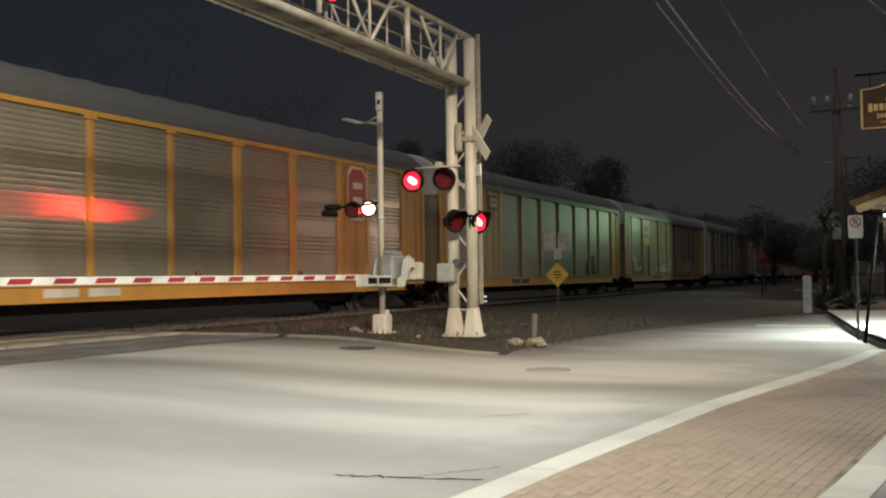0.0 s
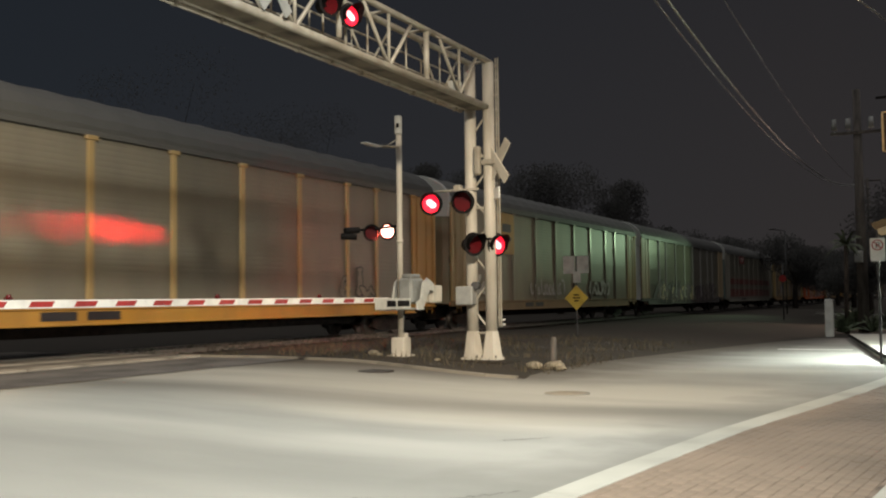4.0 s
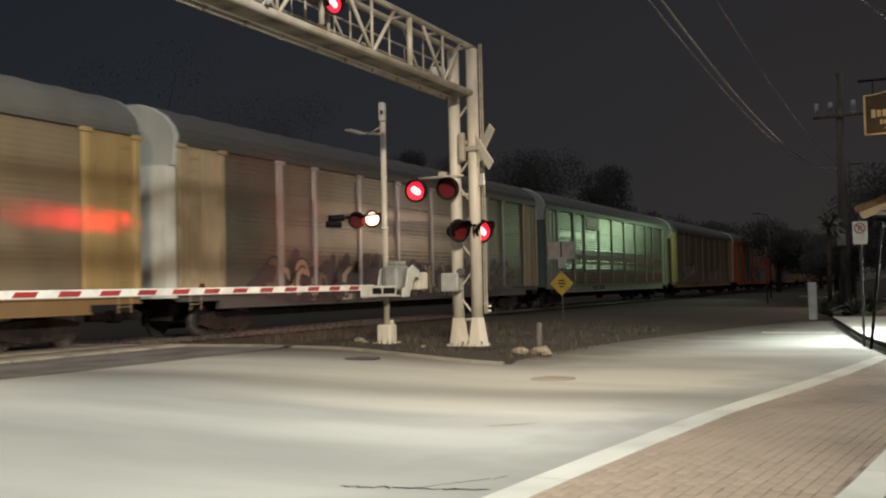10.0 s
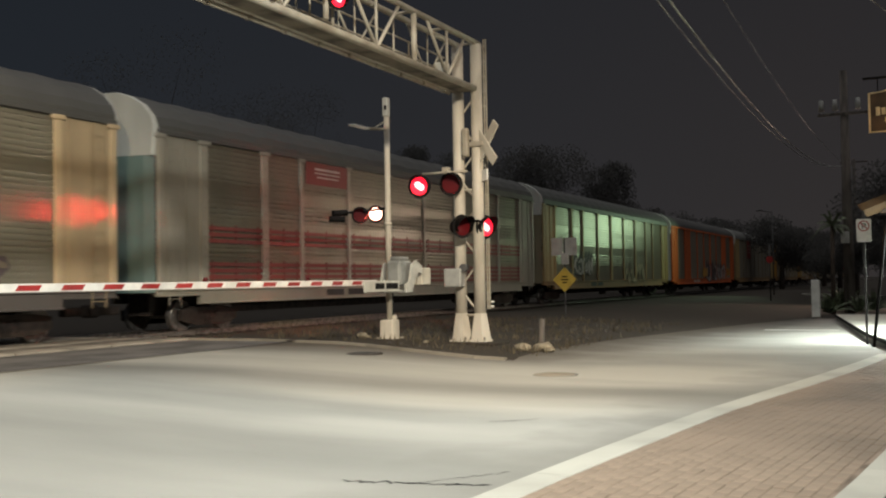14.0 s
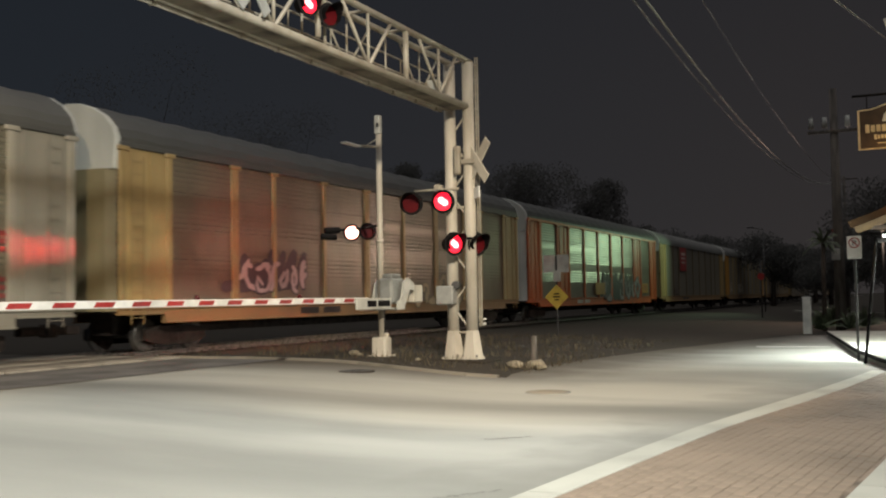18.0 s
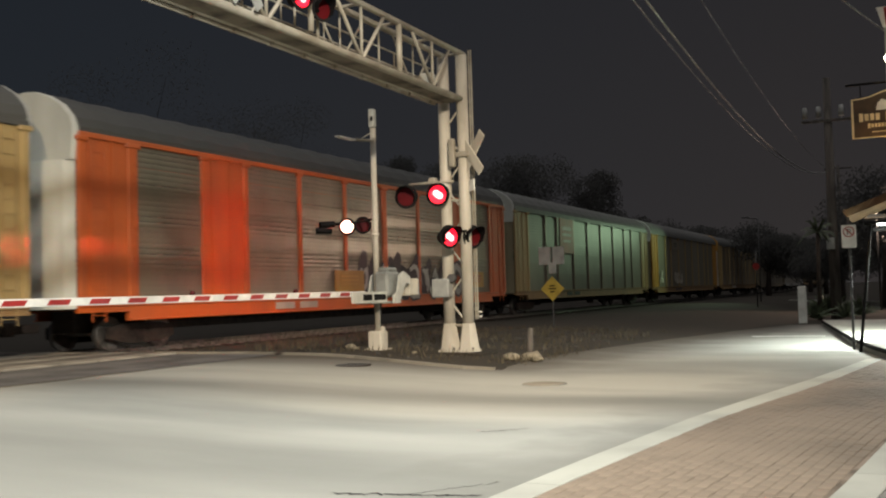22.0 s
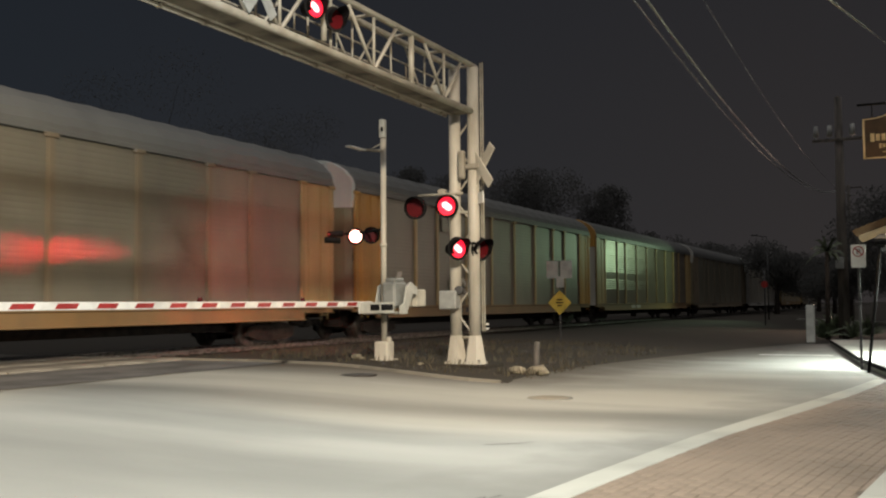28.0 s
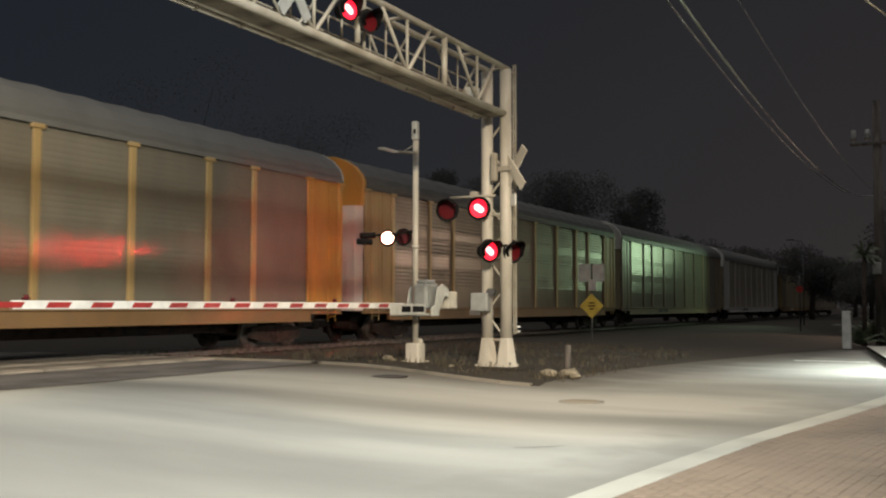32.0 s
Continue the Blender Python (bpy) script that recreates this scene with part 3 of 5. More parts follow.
for x in (-0.28, 0.44):
    bm = bmesh.new()
    prism(bm, [(-0.05, 1.05), (0.22, 1.05), (0.55, 1.50), (0.74, 1.47), (0.74, 1.64), (0.45, 1.76), (0.24, 1.66), (0.12, 1.28), (-0.05, 1.22)], "x", x - 0.02, x + 0.02)
    part("counterweight_arm", bm, ALU, gate)
bm = bmesh.new()
for k in range(4):
    box(bm, (0.08 + (k - 1.5) * 0.17, 1.05, 1.40), (0.15, 0.46, 0.40), bevel=0.025)
part("counterweight", bm, STUCCO, gate, "cream counterweight blocks")
bm = bmesh.new()
rod(bm, (0.1, 0.1, 1.8), (0.02, 0.02, 0.3), 0.022, 8)
part("conduit", bm, DARKGREY, gate)
arm = bmesh.new()
box(arm, (0.12, -5.75, 1.27), (0.05, 9.95, 0.115), bevel=0.006)
arm = part("gate_arm", arm, WHITE, gate, "long white barrier arm with slanted red stripes")
for k in range(13):
    bm = bmesh.new()
    y = -1.55 - k * 0.762
    prism(bm, [(y + 0.10, 1.232), (y - 0.28, 1.232), (y - 0.22, 1.308), (y + 0.16, 1.308)], "x", 0.091, 0.149)
    part("red_stripe", bm, REDTAPE, arm)
for y in (-3.4, -6.4, -10.5):
    bm = bmesh.new()
    rod(bm, (0.12, y, 1.33), (0.12, y, 1.40), 0.035, 10)
    box(bm, (0.12, y, 1.35), (0.05, 0.10, 0.03))
    part("arm_lamp", bm, UNLIT, arm, "small red lamp on the barrier arm")
# pair of lights on a long bracket that face over the track
bm = bmesh.new()
rod(bm, (0, 0, 2.95), (-1.35, 1.42, 3.02), 0.03, 8)
rod(bm, (-2.0, 1.60, 3.02), (-0.9, 1.35, 3.02), 0.03, 8)
part("crossarm", bm, BLACK, gate)
for x, y, first, aim, dx, dz in ((-1.60, 1.45, False, (-17.2, 14.9, 2.69), -0.52, 0.09), (-1.08, 1.32, True, (-17.2, 17.0, 3.25), -1.04, -0.08)):
    LENSES.append((lamp_unit(gate, pose(x, y, 2.93, 0, 0, 22), WARM_CORE, "round signal light beside the barrier mast", 0.82, 0.01), first))
    LENSES.append((lamp_unit(gate, pose(x - 0.20, y + 0.22, 2.93, 0, 0, 242), REAR_CORE, "round signal light turned towards the train", 0.55, 0.03), first))
    # added hidden emitter: stands in for the lamp's red reflection on the cars
    LENSES.append((red_spot_unit(gate, Vector((x + dx, y + 0.10, 2.93 + dz)), aim), first))

# cantilever signal bridge
cant = thing("signal_cantilever", -8.8, 19.2, rise(-8.8), "pale steel cantilever with two posts and a box truss", "signal bridge")
bm = bmesh.new()
box(bm, (0, 0, -0.02), (1.35, 1.0, 0.16), bevel=0.02)
part("footing", bm, DIRT, cant, "low concrete footing")
POSTX = (-0.22, 0.22)
for x in POSTX:
    bm = bmesh.new()
    rod(bm, (x, 0, 0.06), (x, 0, 6.42), 0.125, 16)
    rod(bm, (x, 0, 0.06), (x, 0, 0.66), 0.25, 6, 0.148)
    box(bm, (x, 0, 0.08), (0.40, 0.40, 0.05), bevel=0.008)
    post = part("post", bm, POSTPAINT, cant)
    for dx, dy in ((-0.16, -0.16), (0.16, -0.16), (-0.16, 0.16), (0.16, 0.16)):
        b2 = bmesh.new()
        rod(b2, (x + dx, dy, 0.09), (x + dx, dy, 0.16), 0.022, 6)
        part("anchor_bolt", b2, STEEL, post)
# lacing between the posts
for k in range(8):
    bm = bmesh.new()
    z = 0.62 + k * 0.60
    a, b = (POSTX if k % 2 else POSTX[::-1])
    rod(bm, (a, 0, z), (b, 0, z + 0.55), 0.022, 6)
    part("lacing_bar", bm, GALV, cant)
for z in (0.62, 2.4, 3.3, 4.4):
    bm = bmesh.new()
    rod(bm, (POSTX[0], 0, z), (POSTX[1], 0, z), 0.03, 8)
    part("spacer", bm, GALV, cant)
LOW, HIGH, REACH = 5.46, 6.46, -11.6
for x in POSTX:
    for z in (LOW, HIGH):
        bm = bmesh.new()
        rod(bm, (x, 0.15, z), (x, REACH, z), 0.068 if z == LOW else 0.06, 10)
        part("chord", bm, GALV, cant)
ys = [0.0 - 1.42 * k for k in range(9)]
for k, y in enumerate(ys):
    for x in POSTX:
        bm = bmesh.new()
        rod(bm, (x, y, LOW), (x, y, HIGH), 0.02 if x < 0 else 0.058 if k == 2 else 0.03, 8)
        part("upright", bm, GALV, cant)
    for z in (LOW, HIGH):
        bm = bmesh.new()
        rod(bm, (POSTX[0], y, z), (POSTX[1], y, z), 0.03, 6)
        part("cross_tie", bm, GALV, cant)
    if k < 8:
        # a pair of struts rises from every second lower node
        foot, head = (ys[k + 1], y - 0.55) if k % 2 == 0 else (y, ys[k + 1] + 0.52)
        for x in POSTX:
            bm = bmesh.new()
            rod(bm, (x, foot, LOW), (x, head, HIGH), 0.034 if x > 0 else 0.022, 8)
            part("diagonal", bm, GALV, cant)
# walkway grating along the bottom, with toe edges
bm = bmesh.new()
for k in range(38):
    y = -0.3 - k * 0.30
    box(bm, (0, y, LOW - 0.01), (0.36, 0.05, 0.05))
box(bm, (0, -5.7, LOW - 0.045), (0.40, 11.3, 0.012))
for x in (-0.12, 0.0, 0.12):
    box(bm, (x, -5.7, LOW + 0.005), (0.025, 11.4, 0.05))
part("walkway", bm, WALKPLATE, cant, "narrow steel walkway grating in the truss")
bm = bmesh.new()
rod(bm, (POSTX[0] - 0.07, -0.3, LOW - 0.08), (POSTX[0] - 0.07, REACH, LOW - 0.08), 0.045, 8)
for k in range(12):
    box(bm, (POSTX[0] - 0.05, -0.6 - k * 0.95, LOW - 0.06), (0.12, 0.07, 0.13), bevel=0.01)
part("cable_duct", bm, GALV, cant)
for z in (LOW + 0.38, LOW + 0.66):
    bm = bmesh.new()
    rod(bm, (POSTX[0] - 0.12, -0.4, z), (POSTX[0] - 0.12, REACH, z), 0.018, 6)
    part("hand_rail", bm, GALV, cant)
for k in range(9):
    bm = bmesh.new()
    y = -0.7 - k * 1.3
    rod(bm, (POSTX[0] - 0.12, y, LOW), (POSTX[0] - 0.12, y, LOW + 0.66), 0.016, 6)
    part("rail_stanchion", bm, GALV, cant)
bm = bmesh.new()
box(bm, (-0.1, -1.0, LOW + 0.24), (0.26, 0.22, 0.34), bevel=0.02)
part("junction_box", bm, ALU, cant, "small junction box inside the truss")
# climbing ladder beside the posts
for x in (0.33, 0.38):
    bm = bmesh.new()
    rod(bm, (x, 0.16, 0.75), (x, 0.16, 6.55), 0.018, 6)
    part("ladder_rail", bm, GALV, cant)
for k in range(18):
    bm = bmesh.new()
    rod(bm, (0.24, 0.16, 0.95 + k * 0.32), (0.38, 0.16, 0.95 + k * 0.32), 0.012, 6)
    part("ladder_rung", bm, GALV, cant)
# crossbuck with number plate board
for sgn in (-1, 1):
    bm = bmesh.new()
    box(bm, (0, 0, 0), (0.03, 0.23, 1.10), bevel=0.008)
    part("crossbuck_board", bm, POSTPAINT, cant, "weathered cream crossing board", pose(0.47 + 0.02 * sgn, -0.16, 4.24, sgn * 42, 0, 60))
bm = bmesh.new()
box(bm, (0, 0, 0), (0.03, 0.42, 0.24), bevel=0.006)
part("plate", bm, WHITE, cant, "plain white plate under the crossing boards", pose(0.42, -0.12, 3.58, 0, 0, 44))
bm = bmesh.new()
box(bm, (0.26, -0.12, 4.26), (0.34, 0.10, 0.12), bevel=0.02)
box(bm, (0.02, -0.16, 4.30), (0.14, 0.14, 0.62), bevel=0.03)
part("board_bracket", bm, GALV, cant)
# boxes on the posts
bm = bmesh.new()
box(bm, (-0.28, -0.20, 1.42), (0.40, 0.24, 0.40), bevel=0.025)
part("relay_box", bm, SIGNBACK, cant, "grey relay box on the post")
bm = bmesh.new()
rod(bm, (-0.05, -0.26, 1.63), (-0.05, -0.10, 1.63), 0.085, 14)
part("bell", bm, DARKGREY, cant, "round crossing bell")
bm = bmesh.new()
rod(bm, (-0.45, -0.12, 3.65), (-0.30, -0.12, 3.65), 0.10, 10, 0.07)
rod(bm, (-1.05, -0.12, 3.70), (0.02, -0.12, 3.70), 0.028, 8)
box(bm, (-0.48, -0.10, 3.74), (0.16, 0.16, 0.14), bevel=0.02)
part("crossarm", bm, GALV, cant)
for x, first in ((-1.03, True), (-0.27, False)):
    LENSES.append((lamp_unit(cant, pose(x, -0.30, 3.42, 0, 0, 14), LIT_CORE, "round red flashing signal light"), first))
bm = bmesh.new()
rod(bm, (-0.30, -0.12, 2.62), (0.30, -0.12, 2.62), 0.028, 8)
part("crossarm", bm, BLACK, cant)
for x, y, first in ((0.02, -0.42, False), (0.34, 0.06, True)):
    LENSES.append((lamp_unit(cant, pose(x, y, 2.50, 0, 0, 62), LIT_CORE, "round red flashing signal light seen edge on"), first))
# lights and sign over the road
bm = bmesh.new()
rod(bm, (0.30, -6.0, LOW + 0.1), (0.30, -6.0, HIGH), 0.05, 8)
rod(bm, (0.30, -6.55, LOW + 0.55), (0.30, -5.7, LOW + 0.55), 0.028, 8)
part("crossarm", bm, GALV, cant)
for y, z, first in ((-6.46, 0.56, False), (-5.86, 0.52, True)):
    LENSES.append((lamp_unit(cant, pose(0.42, y, LOW + z - 0.05, 0, 0, 74), LIT_CORE, "round red flashing light over the road", 0.82), first))
for sgn in (-1, 1):
    bm = bmesh.new()
    box(bm, (0, 0, 0), (0.03, 0.2, 0.95), bevel=0.008)
    part("overhead_board", bm, SIGNBACK, cant, "white crossing board on the truss", pose(0.34 + 0.02 * sgn, -7.75, LOW + 0.45, sgn * 40, 0, 0))

# ---- small things on the ground ----
def cover(x, y, r, label, lid=None, ring=None):
    t = thing("manhole_cover", x, y, rise(x) + 0.002, label, "manhole cover", "manhole covers")
    bm = bmesh.new()
    rod(bm, (0, 0, -0.02), (0, 0, 0.006), r, 28)
    part("ring", bm, ring or RUST, t)
    bm = bmesh.new()
    rod(bm, (0, 0, 0), (0, 0, 0.010), r * 0.86, 28)
    for k in range(5):
        box(bm, (0, (k - 2) * r * 0.28, 0.011), (r * 1.1, r * 0.08, 0.006))
    part("lid", bm, lid or DARKGREY, t)


cover(-9.48, 15.85, 0.36, "dark iron manhole cover set in the paving")
cover(-5.34, 14.76, 0.38, "flat manhole cover worn smooth and dusted pale", KERB, LOT)


def crack(x0, y0, x1, y1, w, seed):
    rng = random.Random(seed)
    bm = bmesh.new()
    n = 26
    pts = [(x0 + (x1 - x0) * k / n + rng.uniform(-0.03, 0.03), y0 + (y1 - y0) * k / n + rng.uniform(-0.04, 0.04)) for k in range(n + 1)]
    d = Vector((x1 - x0, y1 - y0)).normalized()
    last = None
    for k, (x, y) in enumerate(pts):
        h = w * rng.uniform(0.3, 1.0) * (0.2 if k in (0, n) else 1)
        pair = (bm.verts.new((x - d.y * h, y + d.x * h, rise(x) + 0.004)), bm.verts.new((x + d.y * h, y - d.x * h, rise(x) + 0.004)))
        if last:
            bm.faces.new((last[0], last[1], pair[1], pair[0]))
        last = pair
    tagged(new("road_crack", done(bm, "road_crack")), "thin dark crack in the paving", "crack", "", "structure").data.materials.append(RUBBER)


crack(-4.05, 6.44, -2.95, 6.68, 0.024, 1)
crack(-3.5, 6.55, -3.0, 7.2, 0.006, 2)
crack(-4.25, 9.7, -3.85, 10.05, 0.012, 3)


def rubble(x, y, s, seed):
    rng = random.Random(seed)
    bm = bmesh.new()
    bmesh.ops.create_icosphere(bm, subdivisions=2, radius=s)
    for v in bm.verts:
        v.co *= 1 + 0.35 * noise.noise(v.co * 2.2 / s + Vector((seed * 3.1, 0, 0)))
        v.co.z = max(v.co.z * 0.55, -s * 0.3)
    ob = new("rubble_stone", done(bm, "rubble_stone"))
    ob.data.materials.append(STONE)
    ob.matrix_basis = pose(x, y, rise(x) + s * 0.22 + 0.03, 0, 0, rng.uniform(0, 360))
    tagged(ob, "pale broken stone lying beside the kerb", "stone", "stones by the kerb")


bm = bmesh.new()
box(bm, (0.45, 0.14, 0.80), (0.06, 0.04, 0.04), bevel=0.008)
box(bm, (0.45, 0.14, 0.90), (0.06, 0.04, 0.04), bevel=0.008)
part("marker_light", bm, WHITE, cant, "small white marker at the ladder foot")
for k, (x, y, s) in enumerate(((-7.35, 18.5, 0.17), (-7.0, 18.75, 0.20), (-6.8, 18.55, 0.11), (-11.75, 19.6, 0.13), (-11.4, 19.25, 0.08), (-7.2, 18.95, 0.12), (-9.55, 18.55, 0.07))):
    rubble(x, y, s, k + 1)

bm = bmesh.new()
rod(bm, (0, 0, -0.1), (0.02, 0.01, 0.62), 0.075, 9, 0.06)
ob = new("stump_post", done(bm, "stump_post"))
ob.data.materials.append(WOOD)
ob.matrix_basis = pose(-7.25, 19.3, rise(-7.25))
tagged(ob, "short weathered wooden post in the verge", "post")

# weeds and gravel on the island
rng = random.Random(5)
verts, faces = [], []
for k in range(5200):
    x, y = rng.uniform(-15.5, -6.6), rng.uniform(17.2, 30)
    lim = bend(x) + 0.35
    if y < lim or noise.noise(Vector((x * 0.8, y * 0.8, 2))) < -0.15:
        continue
    h, a, w = rng.uniform(0.05, 0.20), rng.uniform(0, 6.28), rng.uniform(0.006, 0.014)
    lx, ly = rng.uniform(-0.08, 0.08), rng.uniform(-0.08, 0.08)
    i = len(verts)
    z = rise(x) + 0.03
    verts += [(x - w * math.cos(a), y - w * math.sin(a), z), (x + w * math.cos(a), y + w * math.sin(a), z), (x + lx, y + ly, z + h)]
    faces.append((i, i + 1, i + 2))
me = bpy.data.meshes.new("weeds")
me.from_pydata(verts, [], faces)
me.materials.append(GRASS)
tagged(new("weeds", me), "thin dry grass on the signal island", "grass", "", "stuff")
verts, faces = [], []
for k in range(5200):
    near = k < 2600
    x = rng.uniform(-16.6, -6.8) if near else rng.uniform(-21.3, -16.3)
    y = rng.uniform(17.2, 28) if near else rng.uniform(19.6, 70)
    lim = bend(x) + 0.3
    if near and (y < lim or noise.noise(Vector((x * 0.5, y * 0.5, 7))) < 0.12):
        continue
    s = rng.uniform(0.02, 0.05)
    z = (rise(x) + 0.05) if near else 0.10 + 0.06 * max(0, 1 - abs(x + 18.8) / 2.2)
    i = len(verts)
    verts += [(x + s * rng.uniform(0.6, 1), y, z), (x, y + s * rng.uniform(0.6, 1), z), (x - s, y, z), (x, y - s, z), (x, y, z + s * rng.uniform(0.5, 1)), (x, y, z - s)]
    faces += [(i, i + 1, i + 4), (i + 1, i + 2, i + 4), (i + 2, i + 3, i + 4), (i + 3, i, i + 4)]
me = bpy.data.meshes.new("gravel")
me.from_pydata(verts, [], faces)
me.materials.append(BALLAST)
tagged(new("gravel", me), "loose grey gravel beside the track", "gravel", "", "stuff")


# ---- signs beyond the crossing ----
def sign_post(name, x, y, h, label):
    t = thing(name, x, y, rise(x), label, "sign")
    bm = bmesh.new()
    box(bm, (0, 0, h / 2 - 0.1), (0.05, 0.035, h + 0.2), bevel=0.006)
    part("post", bm, DARKGREY, t)
    return t


ws = sign_post("warning_sign", -11.15, 32.1, 2.7, "yellow diamond warning sign below a pale double board")
bm = bmesh.new()
box(bm, (0, -0.04, 1.27), (0.60, 0.012, 0.60), pose(0, 0, 0, 0, 45, 0), bevel=0.004)
dia = part("diamond_board", bm, YELLOWSIGN, ws, "yellow diamond board with a dark symbol")
for dz, w in ((0.1, 0.20), (0.0, 0.26), (-0.1, 0.16)):
    bm = bmesh.new()
    box(bm, (0, -0.05, 1.27 + dz), (w, 0.006, 0.045))
    part("symbol", bm, BLACK, dia)
for x in (-0.25, 0.25):
    bm = bmesh.new()
    box(bm, (x, -0.04, 2.40), (0.42, 0.012, 0.60), bevel=0.004)
    part("upper_board", bm, SIGNBACK, ws, "pale grey sign board")
bm = bmesh.new()
box(bm, (0.03, -0.045, 1.98), (0.27, 0.012, 0.38), bevel=0.004)
part("small_plate", bm, SIGNBACK, ws)

wp = thing("marker_post", -3.93, 40.6, 0, "square white marker post in the dark verge", "post")
bm = bmesh.new()
box(bm, (0, 0, 0.62), (0.30, 0.30, 1.45), bevel=0.02)
part("post", bm, WHITE, wp)
bm = bmesh.new()
box(bm, (0, 0, 1.36), (0.20, 0.20, 0.06), bevel=0.01)
rod(bm, (-0.02, 0, 1.38), (-0.02, 0, 1.55), 0.03, 8)
part("cap", bm, DARKGREY, wp)

rs = thing("round_red_sign", -8.55, 62, 0, "round red sign on a thin dark post", "sign")
bm = bmesh.new()
rod(bm, (0, 0, -0.1), (0, 0, 3.4), 0.04, 8)
part("post", bm, DARKGREY, rs)
bm = bmesh.new()
rod(bm, (0, -0.05, 2.53), (0, -0.07, 2.53), 0.21, 18)
part("disc", bm, REDTAPE, rs)

hy = thing("fire_hydrant", -3.3, 52, 0, "small pale hydrant in the grass", "hydrant")
bm = bmesh.new()
rod(bm, (0, 0, -0.05), (0, 0, 0.55), 0.12, 12)
rod(bm, (0, 0, 0.55), (0, 0, 0.75), 0.15, 12, 0.04)
part("barrel", bm, WHITE, hy)
bm = bmesh.new()
rod(bm, (-0.2, 0, 0.42), (0.2, 0, 0.42), 0.06, 10)
part("nozzle", bm, DARKGREY, hy)

npk = thing("no_parking_sign", -1.23, 23.28, 0.0, "white no parking sign with a red ring on a steel post", "sign")
bm = bmesh.new()
box(bm, (0, 0, 1.4), (0.055, 0.045, 3.0), bevel=0.006)
part("post", bm, DARKGREY, npk)
bm = bmesh.new()
prism(bm, [(-0.15, 2.25), (-0.13, 2.22), (0.13, 2.22), (0.15, 2.25), (0.15, 2.70), (0.13, 2.72), (-0.13, 2.72), (-0.15, 2.70)], "y", -0.045, -0.030)
board = part("board", bm, WHITE, npk)
bm = bmesh.new()
n = 24
for k in range(n):
    a, b = k * 2 * math.pi / n, (k + 1) * 2 * math.pi / n
    quad(bm, [(r * math.cos(q), -0.049, 2.57 + r * math.sin(q)) for r, q in ((0.095, a), (0.118, a), (0.118, b), (0.095, b))])
quad(bm, [(-0.082, -0.049, 2.635), (-0.065, -0.049, 2.652), (0.082, -0.049, 2.505), (0.065, -0.049, 2.488)])
part("ring", bm, REDTAPE, board)
cu = bpy.data.curves.new("letter", "FONT")
cu.body, cu.size, cu.align_x = "P", 0.18, "CENTER"
tmp = new("letter", cu)
me = bpy.data.meshes.new_from_object(tmp.evaluated_get(bpy.context.evaluated_depsgraph_get()))
bpy.data.objects.remove(tmp)
part("letter", me, BLACK, board, "black letter", pose(0, -0.048, 2.508, 90, 0, 0))

# ---- terrace canopy, hanging sign and building front ----
can = thing("terrace_canopy", 0.6, 24.0, 0.17, "dark steel canopy frame with white tube lights", "canopy")
bm = bmesh.new()
rod(bm, (-1.66, -1.55, -0.17), (-1.38, -0.9, 2.50), 0.035, 8)
part("post", bm, BLACK, can, "slanting dark post")
bm = bmesh.new()
rod(bm, (4.2, -0.9, 0), (4.2, -0.9, 2.5), 0.035, 8)
part("post", bm, BLACK, can)
for y in (-0.9, 2.1):
    bm = bmesh.new()
    box(bm, (1.4, y, 2.56), (5.8, 0.07, 0.09), bevel=0.01)
    part("beam", bm, BLACK, can)
bm = bmesh.new()
prism(bm, [(-0.95, 2.62), (2.15, 2.90), (2.15, 2.94), (-0.95, 2.66)], "x", -1.5, 4.3)
part("canopy_sheet", bm, DARKGREY, can)
for y, z in ((-0.93, 2.52), (2.0, 2.66)):
    bm = bmesh.new()
    box(bm, (1.55 if y < 0 else 1.95, y, z), (5.6 if y < 0 else 5.0, 0.05, 0.05), bevel=0.008)
    part("tube", bm, TUBE, can, "glowing white tube light")

ps = thing("pub_sign", -0.28, 23.6, 0.89, "brown hanging sign with gold border under a lamp", "hanging sign")
bm = bmesh.new()
arc = [(0.80 - 1.60 * k / 12, 4.62 + 0.16 * math.exp(-((k - 6) / 2.8) ** 2)) for k in range(13)]
prism(bm, [(-0.80, 3.74), (0.80, 3.74)] + arc, "y", -0.03, 0.03)
sign = part("board", bm, PUBBROWN, ps)
bm = bmesh.new()
outer = [(-0.80, 3.74), (0.80, 3.74)] + arc
mid = Vector((0, 4.2))
for k in range(len(outer)):
    a, b = Vector(outer[k]), Vector(outer[(k + 1) % len(outer)])
    a2, b2 = (a - mid) * 0.945 + mid, (b - mid) * 0.945 + mid
    quad(bm, [(p.x, -0.036, p.y) for p in (a, b, b2, a2)])
part("border", bm, GOLD, sign)
strokes = []
for x0, n, z, w, h in ((-0.66, 4, 4.20, 0.085, 0.15), (-0.12, 1, 4.20, 0.10, 0.15), (0.14, 4, 4.20, 0.085, 0.15), (-0.48, 6, 4.01, 0.052, 0.085), (0.05, 5, 4.01, 0.052, 0.085)):
    for k in range(n):
        strokes.append((x0 + (k + 0.5) * w * 1.32, z, w, h * (1.0 if k else 1.25)))
strokes.append((0, 3.87, 0.8, 0.018))
for x, z, w, h in strokes:
    bm = bmesh.new()
    box(bm, (x, -0.035, z), (w, 0.008, h), bevel=0.003)
    part("lettering_bar", bm, GOLD, sign)
for x in (-0.17, 0.17):
    bm = bmesh.new()
    prism(bm, [(x - 0.13, 4.34), (x + 0.10, 4.34), (x + 0.14, 4.52), (x, 4.58), (x - 0.09, 4.50)], "y", -0.040, -0.031)
    part("emblem", bm, WHITE, sign)
bm = bmesh.new()
